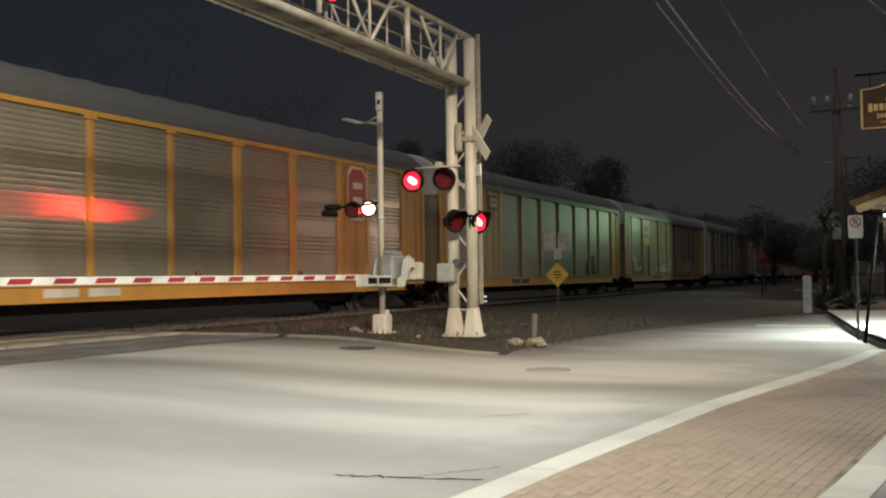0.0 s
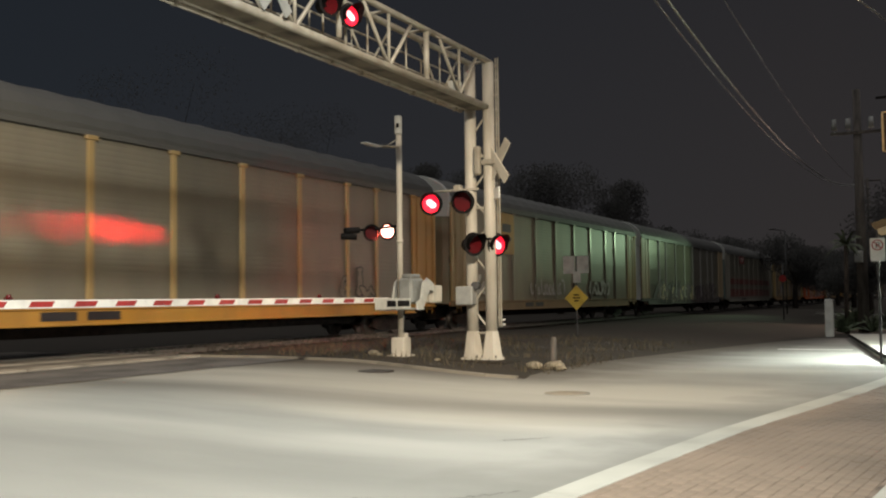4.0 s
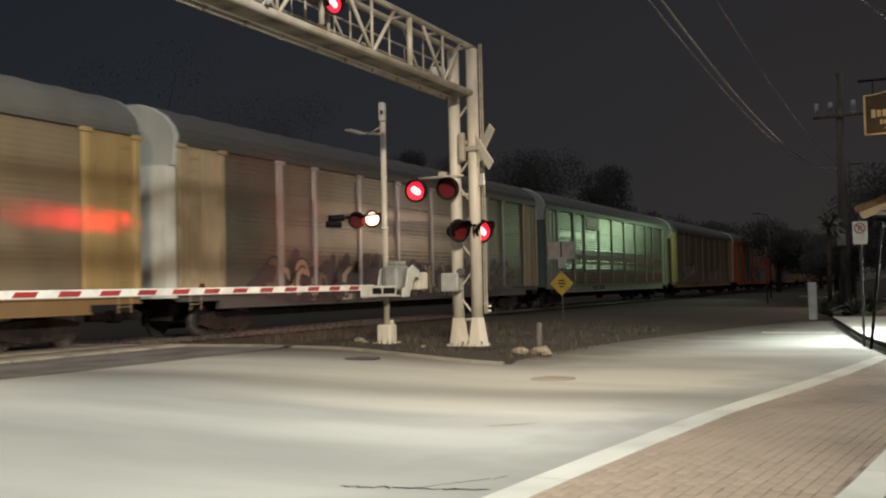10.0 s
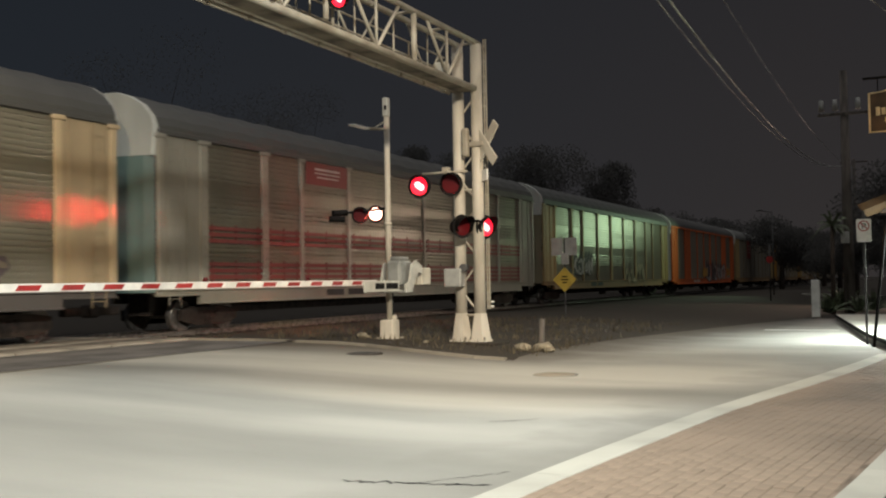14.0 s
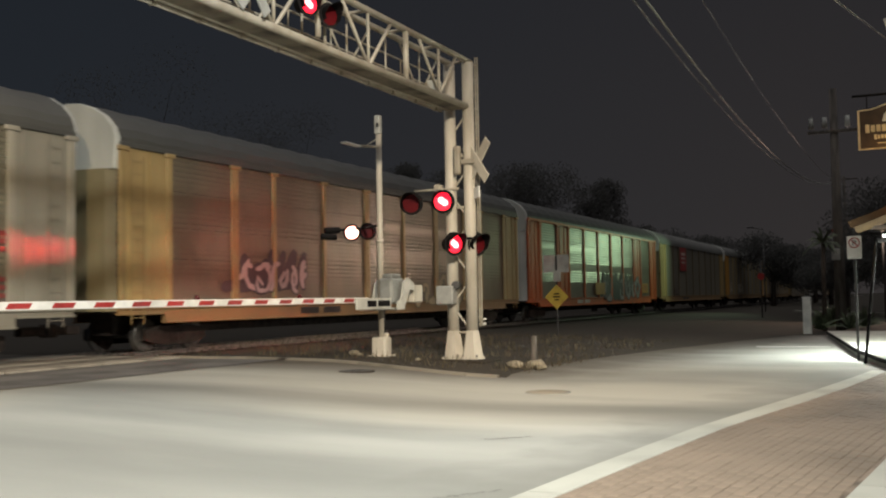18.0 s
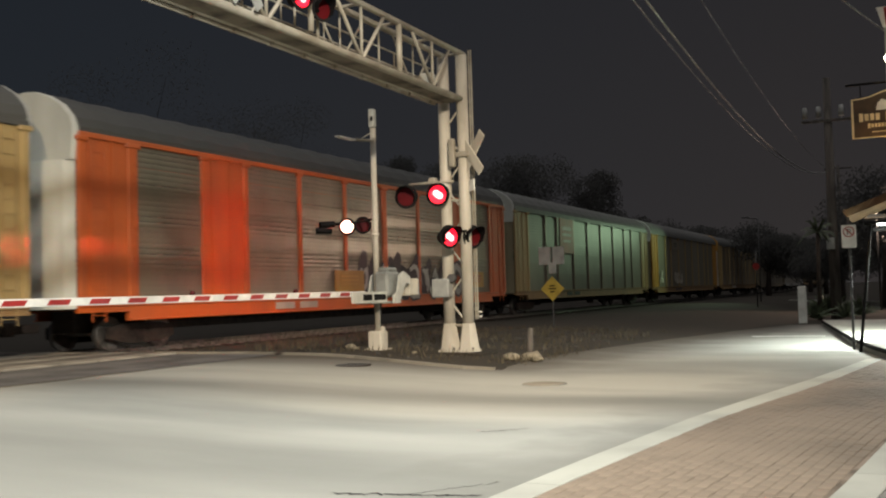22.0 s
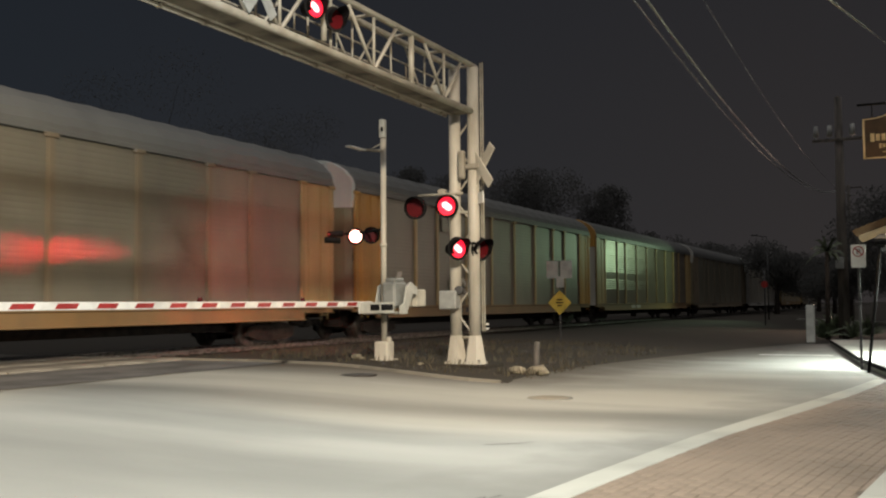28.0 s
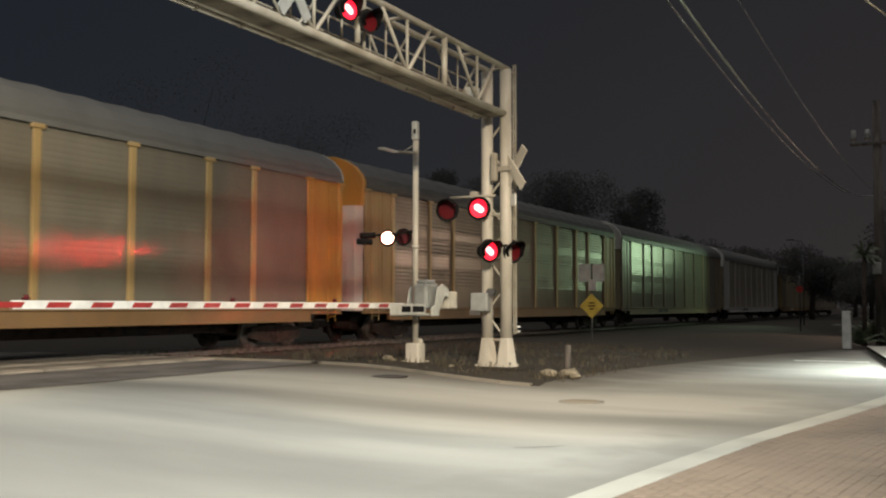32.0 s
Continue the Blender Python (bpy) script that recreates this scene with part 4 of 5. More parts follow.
rod(bm, (-0.9, 0, 4.95), (1.0, 0, 4.95), 0.03, 8)
for x in (-0.6, 0.6):
    rod(bm, (x, 0, 4.62), (x, 0, 4.95), 0.012, 6)
part("bracket", bm, BLACK, ps)
bm = bmesh.new()
rod(bm, (0.06, 0.20, -0.65), (0.06, 0.20, 6.5), 0.12, 14)
box(bm, (0.06, 0.20, -0.55), (0.4, 0.4, 0.2), bevel=0.02)
part("pole", bm, STUCCO, ps, "cream pole that carries the sign")
bm = bmesh.new()
bmesh.ops.create_uvsphere(bm, u_segments=16, v_segments=10, radius=0.21, matrix=Matrix.Translation((0.22, -0.16, 3.06)))
g = part("globe", bm, GLOBE, ps, "glowing warm globe lamp")
bm = bmesh.new()
rod(bm, (0.22, -0.16, 2.89), (0.10, 0.15, 2.81), 0.02, 6)
part("globe_arm", bm, BLACK, g)
bm = bmesh.new()
box(bm, (0, 0, 0), (0.34, 0.20, 0.15), bevel=0.05)
flood = part("flood_lamp", bm, DARKGREY, ps, "tilted flood lamp above the sign", pose(0.08, -0.28, 5.42, 0, -24, 0))
bm = bmesh.new()
box(bm, (0, -0.104, -0.01), (0.29, 0.012, 0.12), bevel=0.004)
part("flood_lens", bm, FLOOD, flood, "glowing warm white lens")
bm = bmesh.new()
rod(bm, (0, 0.08, -0.05), (0, 0.42, -0.16), 0.02, 6)
part("flood_arm", bm, BLACK, flood)
# white pennant with a red stripe on the pole head
bm = bmesh.new()
prism(bm, [(-0.20, 6.62), (-0.08, 6.16), (0.06, 6.14), (0.14, 6.62)], "y", -0.006, 0.006)
flag = part("pennant", bm, WHITE, ps, "small white pennant with a red stripe")
bm = bmesh.new()
prism(bm, [(-0.05, 6.60), (-0.02, 6.20), (0.02, 6.20), (0.02, 6.60)], "y", -0.011, 0.011)
part("stripe", bm, REDTAPE, flag)

pub = thing("corner_building", 3.5, 38, 0.0, "dark building with a cream corner pilaster and a brown awning", "building")
bm = bmesh.new()
box(bm, (2.6, 3.0, 2.6), (10.0, 6.0, 5.2), bevel=0.03)
part("wall", bm, DARKWALL, pub)
bm = bmesh.new()
box(bm, (-3.75, -1.9, 1.75), (0.34, 0.34, 3.2), bevel=0.03)
part("pilaster", bm, STUCCO, pub)
bm = bmesh.new()
box(bm, (-4.02, -2.12, 0.95), (0.1, 0.1, 0.16), bevel=0.02)
box(bm, (-4.10, -2.12, 0.95), (0.22, 0.12, 0.12), bevel=0.04)
part("wall_lamp", bm, WHITE, pub, "small pale wall fitting")
bm = bmesh.new()
prism(bm, [(-5.0, 3.2), (-0.5, 4.9), (4, 4.9), (4, 4.75), (-0.4, 4.75), (-4.9, 3.05)], "y", -12.2, -9.5)
part("awning", bm, AWNING, pub, "sloping brown awning lit from above")

# ---- utility pole, wires, trees ----
pole = thing("utility_pole", -3.0, 45.0, 0, "dark wooden utility pole with a crossarm", "utility pole")
bm = bmesh.new()
rod(bm, (0, 0, -0.3), (0, 0, 10.2), 0.24, 12, 0.15)
part("pole", bm, WOOD, pole)
bm = bmesh.new()
box(bm, (0.1, -0.18, 8.35), (2.3, 0.10, 0.12), bevel=0.01)
part("crossarm", bm, WOOD, pole)
for x in (-0.9, -0.35, 0.55, 1.05):
    bm = bmesh.new()
    rod(bm, (x, -0.18, 8.42), (x, -0.18, 8.52), 0.02, 6)
    rod(bm, (x, -0.18, 8.52), (x, -0.18, 8.98), 0.12, 8, 0.09)
    part("insulator", bm, SIGNBACK, pole)
bm = bmesh.new()
box(bm, (-0.1, -0.27, 3.1), (0.34, 0.2, 0.5), bevel=0.03)
part("meter_box", bm, SIGNBACK, pole)


def wire(a, b, sag, r, label):
    bm = bmesh.new()
    a, b = Vector(a), Vector(b)
    pts = [a.lerp(b, k / 24) - Vector((0, 0, sag * 4 * (k / 24) * (1 - k / 24))) for k in range(25)]
    side = (b - a).cross(Vector((0, 0, 1))).normalized()
    up = side.cross(b - a).normalized()
    rings = [[bm.verts.new(p + (side * math.cos(k * 1.2566) + up * math.sin(k * 1.2566)) * r) for k in range(5)] for p in pts]
    for i in range(24):
        for k in range(5):
            bm.faces.new((rings[i][k], rings[i][(k + 1) % 5], rings[i + 1][(k + 1) % 5], rings[i + 1][k])).smooth = True
    ob = new("overhead_wire", done(bm, "overhead_wire"))
    ob.data.materials.append(SIGNBACK)
    tagged(ob, label, "cable", "overhead wires")


wire((-5.9, -12, 13.94), (-5.9, 92, 11.29), 4.5, 0.030, "pale overhead wire that sags along the street")
wire((-6.25, -12, 13.94), (-6.1, 92, 11.29), 4.5, 0.018, "thin overhead wire beside the pale one")
wire((-4.7, -12, 13.1), (-4.7, 92, 10.7), 3.5, 0.010, "faint thin wire along the street")
wire((-7.8, -7, 7.9), (2.8, 42, 7.9), 0.1, 0.016, "faint thin wire past the sign")
for x, y, h in ((-5.5, 92.0, 11.55), (-5.5, -12.0, 14.2)):
    far = thing("line_pole", x, y, 0, "tall wooden pole that carries the street wires", "utility pole", "poles of the street wires")
    bm = bmesh.new()
    rod(bm, (0, 0, -0.3), (0, 0, h), 0.2, 10, 0.13)
    part("pole", bm, WOOD, far)
    bm = bmesh.new()
    box(bm, (0, 0, h - 0.25), (2.2, 0.12, 0.12), bevel=0.01)
    part("crossarm", bm, WOOD, far)
for x, y, h in ((-7.8, -7.1, 8.1), (2.8, 42.2, 8.2)):
    far = thing("service_pole", x, y, 0, "thin pole that carries a service wire", "utility pole")
    bm = bmesh.new()
    rod(bm, (0, 0, -0.3), (0, 0, h), 0.12, 10, 0.09)
    part("pole", bm, WOOD, far)


def tree(x, y, h, r, seed, label="", trunk=0.32, count=9000, size=0.10, group="trees beyond the track"):
    """Tapered trunk, limbs, and a crown of many small leaf clumps set in uneven lobes."""
    rng = random.Random(seed)
    t = thing("tree", x, y, -0.02, label, "tree", group)
    bm = bmesh.new()
    rod(bm, (0, 0, -0.2), (0.1, 0, h * 0.5), trunk, 9, trunk * 0.55)
    lobes = []
    for k in range(11):
        a, e = rng.uniform(0, 6.28), rng.uniform(0.0, 1.0)
        d = r * rng.uniform(0.35, 0.85) * (1 - 0.35 * e)
        p = Vector((d * math.cos(a), d * math.sin(a), h * (0.45 + 0.5 * e)))
        lobes.append((p, r * rng.uniform(0.28, 0.48)))
        rod(bm, (0.05, 0, h * rng.uniform(0.3, 0.5)), p, trunk * 0.14, 6, trunk * 0.03)
    part("trunk", bm, BARK, t)
    verts, faces = [], []
    for k in range(count):
        p, q = lobes[rng.randrange(len(lobes))]
        v = Vector((rng.gauss(0, 1), rng.gauss(0, 1), rng.gauss(0, 1))).normalized() * q * rng.uniform(0.45, 1.12)
        c = p + Vector((v.x, v.y, v.z * 0.8))
        u1 = Vector((rng.uniform(-1, 1), rng.uniform(-1, 1), rng.uniform(-1, 1))).normalized()
        u2 = u1.orthogonal().normalized()
        s = size * rng.uniform(0.5, 1.3)
        i = len(verts)
        verts += [tuple(c + u1 * s), tuple(c + u2 * s * 0.6), tuple(c - u1 * s * 0.8), tuple(c - u2 * s * 0.6)]
        faces.append((i, i + 1, i + 2, i + 3))
    me = bpy.data.meshes.new("crown")
    me.from_pydata(verts, [], faces)
    part("crown", me, LEAF, t)


for k, (x, y, h, r) in enumerate(((-30, 82, 13.0, 5.0), (-27, 88, 12.2, 4.4), (-34, 84, 12.0, 5.0), (-25.5, 95, 8.0, 4.0), (-32, 68, 11.0, 4.2),
                                  (-34, 66, 12.4, 3.2), (-27, 120, 8.2, 5), (-30, 140, 9, 6), (-26, 160, 8.6, 6), (-12, 135, 7.0, 6), (-9, 120, 6.2, 5),
                                  (-41, 44, 15.0, 6.5), (-41, 60, 16.0, 6.5), (-37, 50, 13.0, 5.5), (-30, 165, 10, 7), (-14, 110, 7.0, 4.5))):
    tree(x, y, h, r, 20 + k, count=10000 if 20 < y < 62 else 12000, size=0.05 if 20 < y < 62 else 0.085 * max(1, y / 70), label="dark leafy tree in silhouette against the night sky")
for k, (x, y, h, r) in enumerate(((-1.4, 62, 7.5, 4.0), (2.5, 55, 8.0, 4.0), (-5.5, 84, 5.6, 4.5), (-4.4, 70, 4.4, 3.0))):
    tree(x, y, h, r, 60 + k, "dark dense tree behind the utility pole", group="trees beyond the street")


def shrub(x, y, z, s, seed):
    rng = random.Random(seed)
    verts, faces = [], []
    for k in range(60):
        a, e = rng.uniform(0, 6.28), rng.uniform(0.2, 1.4)
        d = Vector((math.cos(a) * math.cos(e), math.sin(a) * math.cos(e), math.sin(e)))
        w = d.orthogonal().normalized() * 0.05 * s
        L = s * rng.uniform(0.5, 1.0)
        i = len(verts)
        verts += [tuple(w), tuple(-w), tuple(d * L * 0.6 - w * 0.8), tuple(d * L * 0.6 + w * 0.8), tuple(d * L + Vector((0, 0, -0.15 * L)))]
        faces += [(i, i + 1, i + 2, i + 3), (i + 3, i + 2, i + 4)]
    me = bpy.data.meshes.new("shrub")
    me.from_pydata(verts, [], faces)
    me.materials.append(PALMLEAF)
    ob = new("spiky_shrub", me)
    ob.matrix_basis = pose(x, y, z)
    tagged(ob, "spiky pale shrub beside the utility pole", "shrub", "shrubs")


palm = thing("palm", -3.55, 43.6, 0, "slim palm with pale lit fronds beside the pole", "palm")
bm = bmesh.new()
rod(bm, (0, 0, -0.1), (0.05, 0, 3.6), 0.10, 8, 0.08)
part("trunk", bm, BARK, palm)
rng = random.Random(4)
verts, faces = [], []
for k in range(26):
    a, e = rng.uniform(0, 6.28), rng.uniform(-0.5, 1.3)
    d = Vector((math.cos(a) * math.cos(e), math.sin(a) * math.cos(e), math.sin(e)))
    w = d.orthogonal().normalized() * 0.06
    n = rng.uniform(0.6, 1.0)
    i = len(verts)
    verts += [tuple(Vector((0.05, 0, 3.6)) + p) for p in (w, -w, d * n * 0.6 - w, d * n * 0.6 + w, d * n + Vector((0, 0, -0.3 * n)))]
    faces += [(i, i + 1, i + 2, i + 3), (i + 3, i + 2, i + 4)]
me = bpy.data.meshes.new("fronds")
me.from_pydata(verts, [], faces)
part("fronds", me, PALMLEAF, palm)
# street lamp beyond the palm
sl = thing("street_lamp", -1.6, 57.0, 0, "thin dark street lamp post behind the shrubs", "lamp post")
bm = bmesh.new()
rod(bm, (0, 0, -0.1), (0, 0, 5.6), 0.06, 8, 0.045)
part("pole", bm, DARKGREY, sl)
bm = bmesh.new()
box(bm, (-0.1, 0, 5.66), (0.5, 0.3, 0.10), bevel=0.03)
part("lamp_head", bm, DARKGREY, sl)
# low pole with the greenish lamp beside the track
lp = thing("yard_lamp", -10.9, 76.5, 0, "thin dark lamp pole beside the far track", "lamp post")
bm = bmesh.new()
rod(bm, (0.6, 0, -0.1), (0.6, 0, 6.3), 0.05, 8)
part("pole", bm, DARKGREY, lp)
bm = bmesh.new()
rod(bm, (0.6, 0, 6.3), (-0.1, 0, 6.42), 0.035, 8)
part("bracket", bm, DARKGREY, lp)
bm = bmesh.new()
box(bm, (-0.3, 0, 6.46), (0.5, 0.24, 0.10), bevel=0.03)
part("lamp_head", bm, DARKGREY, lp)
for k, (x, y, s) in enumerate(((-3.7, 43.5, 1.1), (-3.5, 47, 1.5), (-2.6, 43.8, 0.9), (-2.2, 46.5, 1.2))):
    shrub(x, y, 0.0, s, 90 + k)

# ---- the train of covered car carriers ----
SIDE, BODY, PITCH = 1.60, 26.08, 27.48
RAILTOP = 0.298
COLS = [0.0, 1.75, 4.43, 6.30, 9.05, 11.77, 14.50, 17.22, 19.88, 21.73, 24.33, 26.08]
SILL0, SILL1, TOPZ = 0.74, 1.16, 5.06  # above the rail


def paint(name, c, rough=0.5, dirt=None, vary=0.3, metal=0.0):
    return mat(name, c, rough, metal, vary, 0.9, 0.08, 24, dirt or tuple(k * 0.76 + 0.012 for k in c), streak=3.0)


P_YELLOW = paint("yellow_car_paint", (0.52, 0.27, 0.045))
P_OCHRE = paint("faded_ochre_paint", (0.42, 0.30, 0.125))
P_TAN = paint("faded_tan_paint", (0.215, 0.172, 0.112), 0.42)
P_ORANGE = paint("orange_car_paint", (0.58, 0.12, 0.02))
P_RED = paint("red_car_paint", (0.35, 0.035, 0.03))
P_MAROON = paint("maroon_panel_paint", (0.20, 0.035, 0.03))
P_GREY = paint("dull_galvanised_panel", (0.29, 0.26, 0.195), 0.30, metal=0.35)
P_DGREY = paint("dark_weathered_panel", (0.215, 0.203, 0.152), 0.30, metal=0.4)
P_MATT = paint("matt_weathered_panel", (0.172, 0.158, 0.118), 0.44)
P_BROWN = paint("brown_weathered_panel", (0.245, 0.205, 0.148), 0.30, metal=0.4)
P_SILVER = paint("silver_car_paint", (0.42, 0.41, 0.38), 0.29)
P_DULLSILVER = paint("dull_silver_paint", (0.29, 0.275, 0.225), 0.45)
P_SILL = paint("rusty_ochre_sill", (0.27, 0.165, 0.07), 0.6)
P_DIRTSILL = paint("sooty_grey_sill", (0.105, 0.095, 0.09), 0.6)
P_WHITE = paint("off_white_car_paint", (0.62, 0.58, 0.50), 0.5)
P_ROOF = paint("galvanised_roof_sheet", (0.12, 0.123, 0.116), 0.55)
P_DROOF = paint("dark_roof_sheet", (0.066, 0.068, 0.064), 0.55)
P_END = paint("pale_door_cap", (0.62, 0.64, 0.60), 0.5)
P_OLIVE = paint("olive_end_door", (0.22, 0.19, 0.11), 0.55)
P_TEAL = paint("teal_end_door", (0.13, 0.20, 0.19), 0.5)
P_BLACK = paint("black_spray_paint", (0.025, 0.022, 0.025), 0.5)
P_SOOT = paint("sooty_plum_spray_paint", (0.075, 0.058, 0.062), 0.6)
P_PINK = paint("grey_pink_spray_paint", (0.50, 0.42, 0.40), 0.5)
P_PURPLE = paint("dull_purple_spray_paint", (0.12, 0.085, 0.10), 0.5)

MESHES = {}


def panel_mesh(width, style, far=False):
    """Side panel of pressed sheet: "louvre" has overlapping slats in three groups between flat bands, "screen" finer ones, "plain" none; the far side is more open."""
    key = (round(width, 2), style, far and style != "plain")
    if key in MESHES:
        return MESHES[key]
    bm = bmesh.new()
    h = TOPZ - SILL1
    n = 29
    p = h / n
    flat = {0, 1, 2, 3, 4, 5, 11, 12, 13, 19, 20}
    ys = [-width / 2]
    for k in range(3):
        ys += [-width / 2 + width * (k + 0.045) / 3, -width / 2 + width * (k + 0.955) / 3]
    ys.append(width / 2)
    out = 0.010 if style == "louvre" else 0.007 if style == "screen" else 0.004
    prof, holes = [(0.0, 0.0)], set()
    for k in range(n):
        z0 = k * p
        cut = style != "plain" and k not in flat
        o = out * 0.25 if k in flat else out
        gap = 0.006 if not cut else 0.075 if key[2] else 0.010 if style == "louvre" else 0.008
        q = p - gap
        prof += [(o * 0.7, z0 + 0.14 * q), (o, z0 + 0.38 * q), (o * 0.92, z0 + 0.62 * q), (o * 0.6, z0 + 0.86 * q), (0.0, z0 + q)]
        if cut:
            holes.add(len(prof) - 1)
        prof.append((0.0, z0 + p))
    grid = [[bm.verts.new((x, y, z)) for y in ys] for x, z in prof]
    for i in range(len(prof) - 1):
        for j in range(len(ys) - 1):
            if i in holes and j % 2:
                continue
            f = bm.faces.new((grid[i][j], grid[i][j + 1], grid[i + 1][j + 1], grid[i + 1][j]))
            f.smooth = prof[i][0] > 0 or prof[i + 1][0] > 0
    MESHES[key] = done(bm, "panel")
    return MESHES[key]


def column_mesh(wide):
    if ("col", wide) in MESHES:
        return MESHES[("col", wide)]
    bm = bmesh.new()
    h = TOPZ - SILL1
    w = 0.34 if wide else 0.22
    prism(bm, [(0.0, -w / 2), (0.045, -w / 2 + 0.025), (0.045, w / 2 - 0.025), (0.0, w / 2)], "z", 0, h - 0.1)
    box(bm, (0.035, 0, h - 0.05), (0.09, w + 0.16, 0.12), bevel=0.02)
    if wide:
        for k in range(14):
            box(bm, (0.05, 0.06, 0.3 + k * 0.26), (0.02, 0.14, 0.09))
    MESHES[("col", wide)] = done(bm, "column")
    return MESHES[("col", wide)]


def once(key, build):
    if key not in MESHES:
        bm = bmesh.new()
        build(bm)
        MESHES[key] = done(bm, key)
    return MESHES[key]


def roof_shape(bm):
    prof = [(SIDE + 0.02, 0.0), (SIDE + 0.02, 0.12), (SIDE - 0.08, 0.34), (SIDE - 0.35, 0.62), (SIDE - 0.75, 0.86), (0.45, 1.0), (0, 1.03)]
    prof = prof + [(-x, z) for x, z in prof[-2::-1]]
    ys = spread(0.05, BODY - 0.05, 0.66)
    rows = []
    for k, y in enumerate(ys):
        rib = 0.03 if k % 2 else 0.0
        rows.append([bm.verts.new((x * (1 + rib / 6), y, TOPZ + 0.08 + z + rib * (z > 0.1))) for x, z in prof])
    for a, b in zip(rows, rows[1:]):
        for k in range(len(prof) - 1):
            bm.faces.new((a[k], a[k + 1], b[k + 1], b[k]))
    for r in (rows[0][::-1], rows[-1]):
        bm.faces.new(r)
    bmesh.ops.recalc_face_normals(bm, faces=bm.faces[:])


def sill_shape(bm):
    for s in (-1, 1):
        prof = [(s * (SIDE + 0.01), SILL1), (s * (SIDE + 0.01), SILL1 - 0.06), (s * (SIDE - 0.03), SILL1 - 0.08), (s * (SIDE - 0.03), SILL0 + 0.04), (s * (SIDE + 0.03), SILL0 + 0.03), (s * (SIDE + 0.03), SILL0), (s * (SIDE - 0.14), SILL0), (s * (SIDE - 0.14), SILL1)]
        prism(bm, prof, "y", 1.6, BODY - 1.6)
        prism(bm, [(x, z if z > 0.9 else z + 0.22) for x, z in prof], "y", 0.0, 1.6)
        prism(bm, [(x, z if z > 0.9 else z + 0.22) for x, z in prof], "y", BODY - 1.6, BODY)


def deck_shape(bm):
    box(bm, (0, BODY / 2, 1.08), (3.0, BODY, 0.12))
    box(bm, (0, BODY / 2, 2.95), (3.05, BODY - 1, 0.07))
    box(bm, (0, BODY / 2, 0.72), (0.7, BODY - 2, 0.55))
    for k in range(8):
        box(bm, (0, 3.2 + k * 2.9, 0.86), (2.7, 0.16, 0.3))


def rail_shape(bm):
    for s in (-1, 1):
        box(bm, (s * (SIDE - 0.02), BODY / 2, TOPZ + 0.04), (0.14, BODY, 0.13), bevel=0.015)


def door_shape(bm, lo, hi):
    """Half-round folding end door, bowed outwards."""
    prof = [(-1.5 + 3.0 * k / 12, -0.30 * math.cos((k / 12 - 0.5) * math.pi) ** 0.6) for k in range(13)]
    front = [[bm.verts.new((x, y, z)) for x, y in prof] for z in (lo, hi)]
    for k in range(12):
        bm.faces.new((front[0][k], front[0][k + 1], front[1][k + 1], front[1][k]))
    bm.faces.new(front[1])
    bm.faces.new(front[0][::-1])
    bmesh.ops.recalc_face_normals(bm, faces=bm.faces[:])


def cap_shape(bm):
    """Rounded upper end sheet that follows the roof."""
    prof = [(1.52, -0.65), (1.60, 0.10), (1.50, 0.36), (1.22, 0.66), (0.8, 0.90), (0.4, 1.03), (0, 1.06)]
    prof += [(-x, z) for x, z in prof[-2::-1]]
    rows = []
    for y, k in ((-0.12, 0.975), (-0.10, 0.995), (0.03, 1.0)):
        rows.append([bm.verts.new((x * k, y, TOPZ + 0.09 + (z if z < 0 else z * k))) for x, z in prof])
    for a, b in zip(rows, rows[1:]):
        for k in range(len(prof) - 1):
            f = bm.faces.new((a[k], a[k + 1], b[k + 1], b[k]))
            f.smooth = True
    bm.faces.new(rows[0][::-1])
    bmesh.ops.recalc_face_normals(bm, faces=bm.faces[:])


def bogie_shape(bm):
    for s in (-1, 1):
        prism(bm, [(-1.15, 0.30), (-0.85, 0.22), (-0.45, 0.16), (0.45, 0.16), (0.85, 0.22), (1.15, 0.30), (1.15, 0.58), (0.6, 0.66), (-0.6, 0.66), (-1.15, 0.58)], "x", s * 1.0 - 0.07, s * 1.0 + 0.07)
        for k in range(3):
            rod(bm, (s * 1.0, -0.2 + 0.2 * k, 0.25), (s * 1.0, -0.2 + 0.2 * k, 0.55), 0.085, 8)
    box(bm, (0, 0, 0.52), (2.1, 0.4, 0.28), bevel=0.03)


def wheel_shape(bm):
    for s in (-1, 1):
        rod(bm, (s * 0.70, 0, 0), (s * 0.82, 0, 0), 0.42, 24)
        rod(bm, (s * 0.67, 0, 0), (s * 0.70, 0, 0), 0.445, 24)
        rod(bm, (s * 0.82, 0, 0), (s * 0.83, 0, 0), 0.30, 16)
        for k in range(5):
            a = k * 2 * math.pi / 5
            box(bm, (s * 0.832, 0.36 * math.cos(a), 0.36 * math.sin(a)), (0.012, 0.05, 0.05))
    rod(bm, (-0.95, 0, 0), (0.95, 0, 0), 0.08, 10)


def coupler_shape(bm):
    box(bm, (0, -0.25, 0.62), (0.24, 0.9, 0.22), bevel=0.03)
    box(bm, (0, -0.62, 0.62), (0.34, 0.22, 0.32), bevel=0.05)


def ladder_shape(bm):
    for y in (0.0, 0.42):
        rod(bm, (SIDE + 0.035, y, SILL0), (SIDE + 0.035, y, TOPZ - 0.2), 0.011, 6)
    for k in range(13):
        rod(bm, (SIDE + 0.035, 0, SILL0 + 0.15 + 0.32 * k), (SIDE + 0.035, 0.42, SILL0 + 0.15 + 0.32 * k), 0.008, 6)


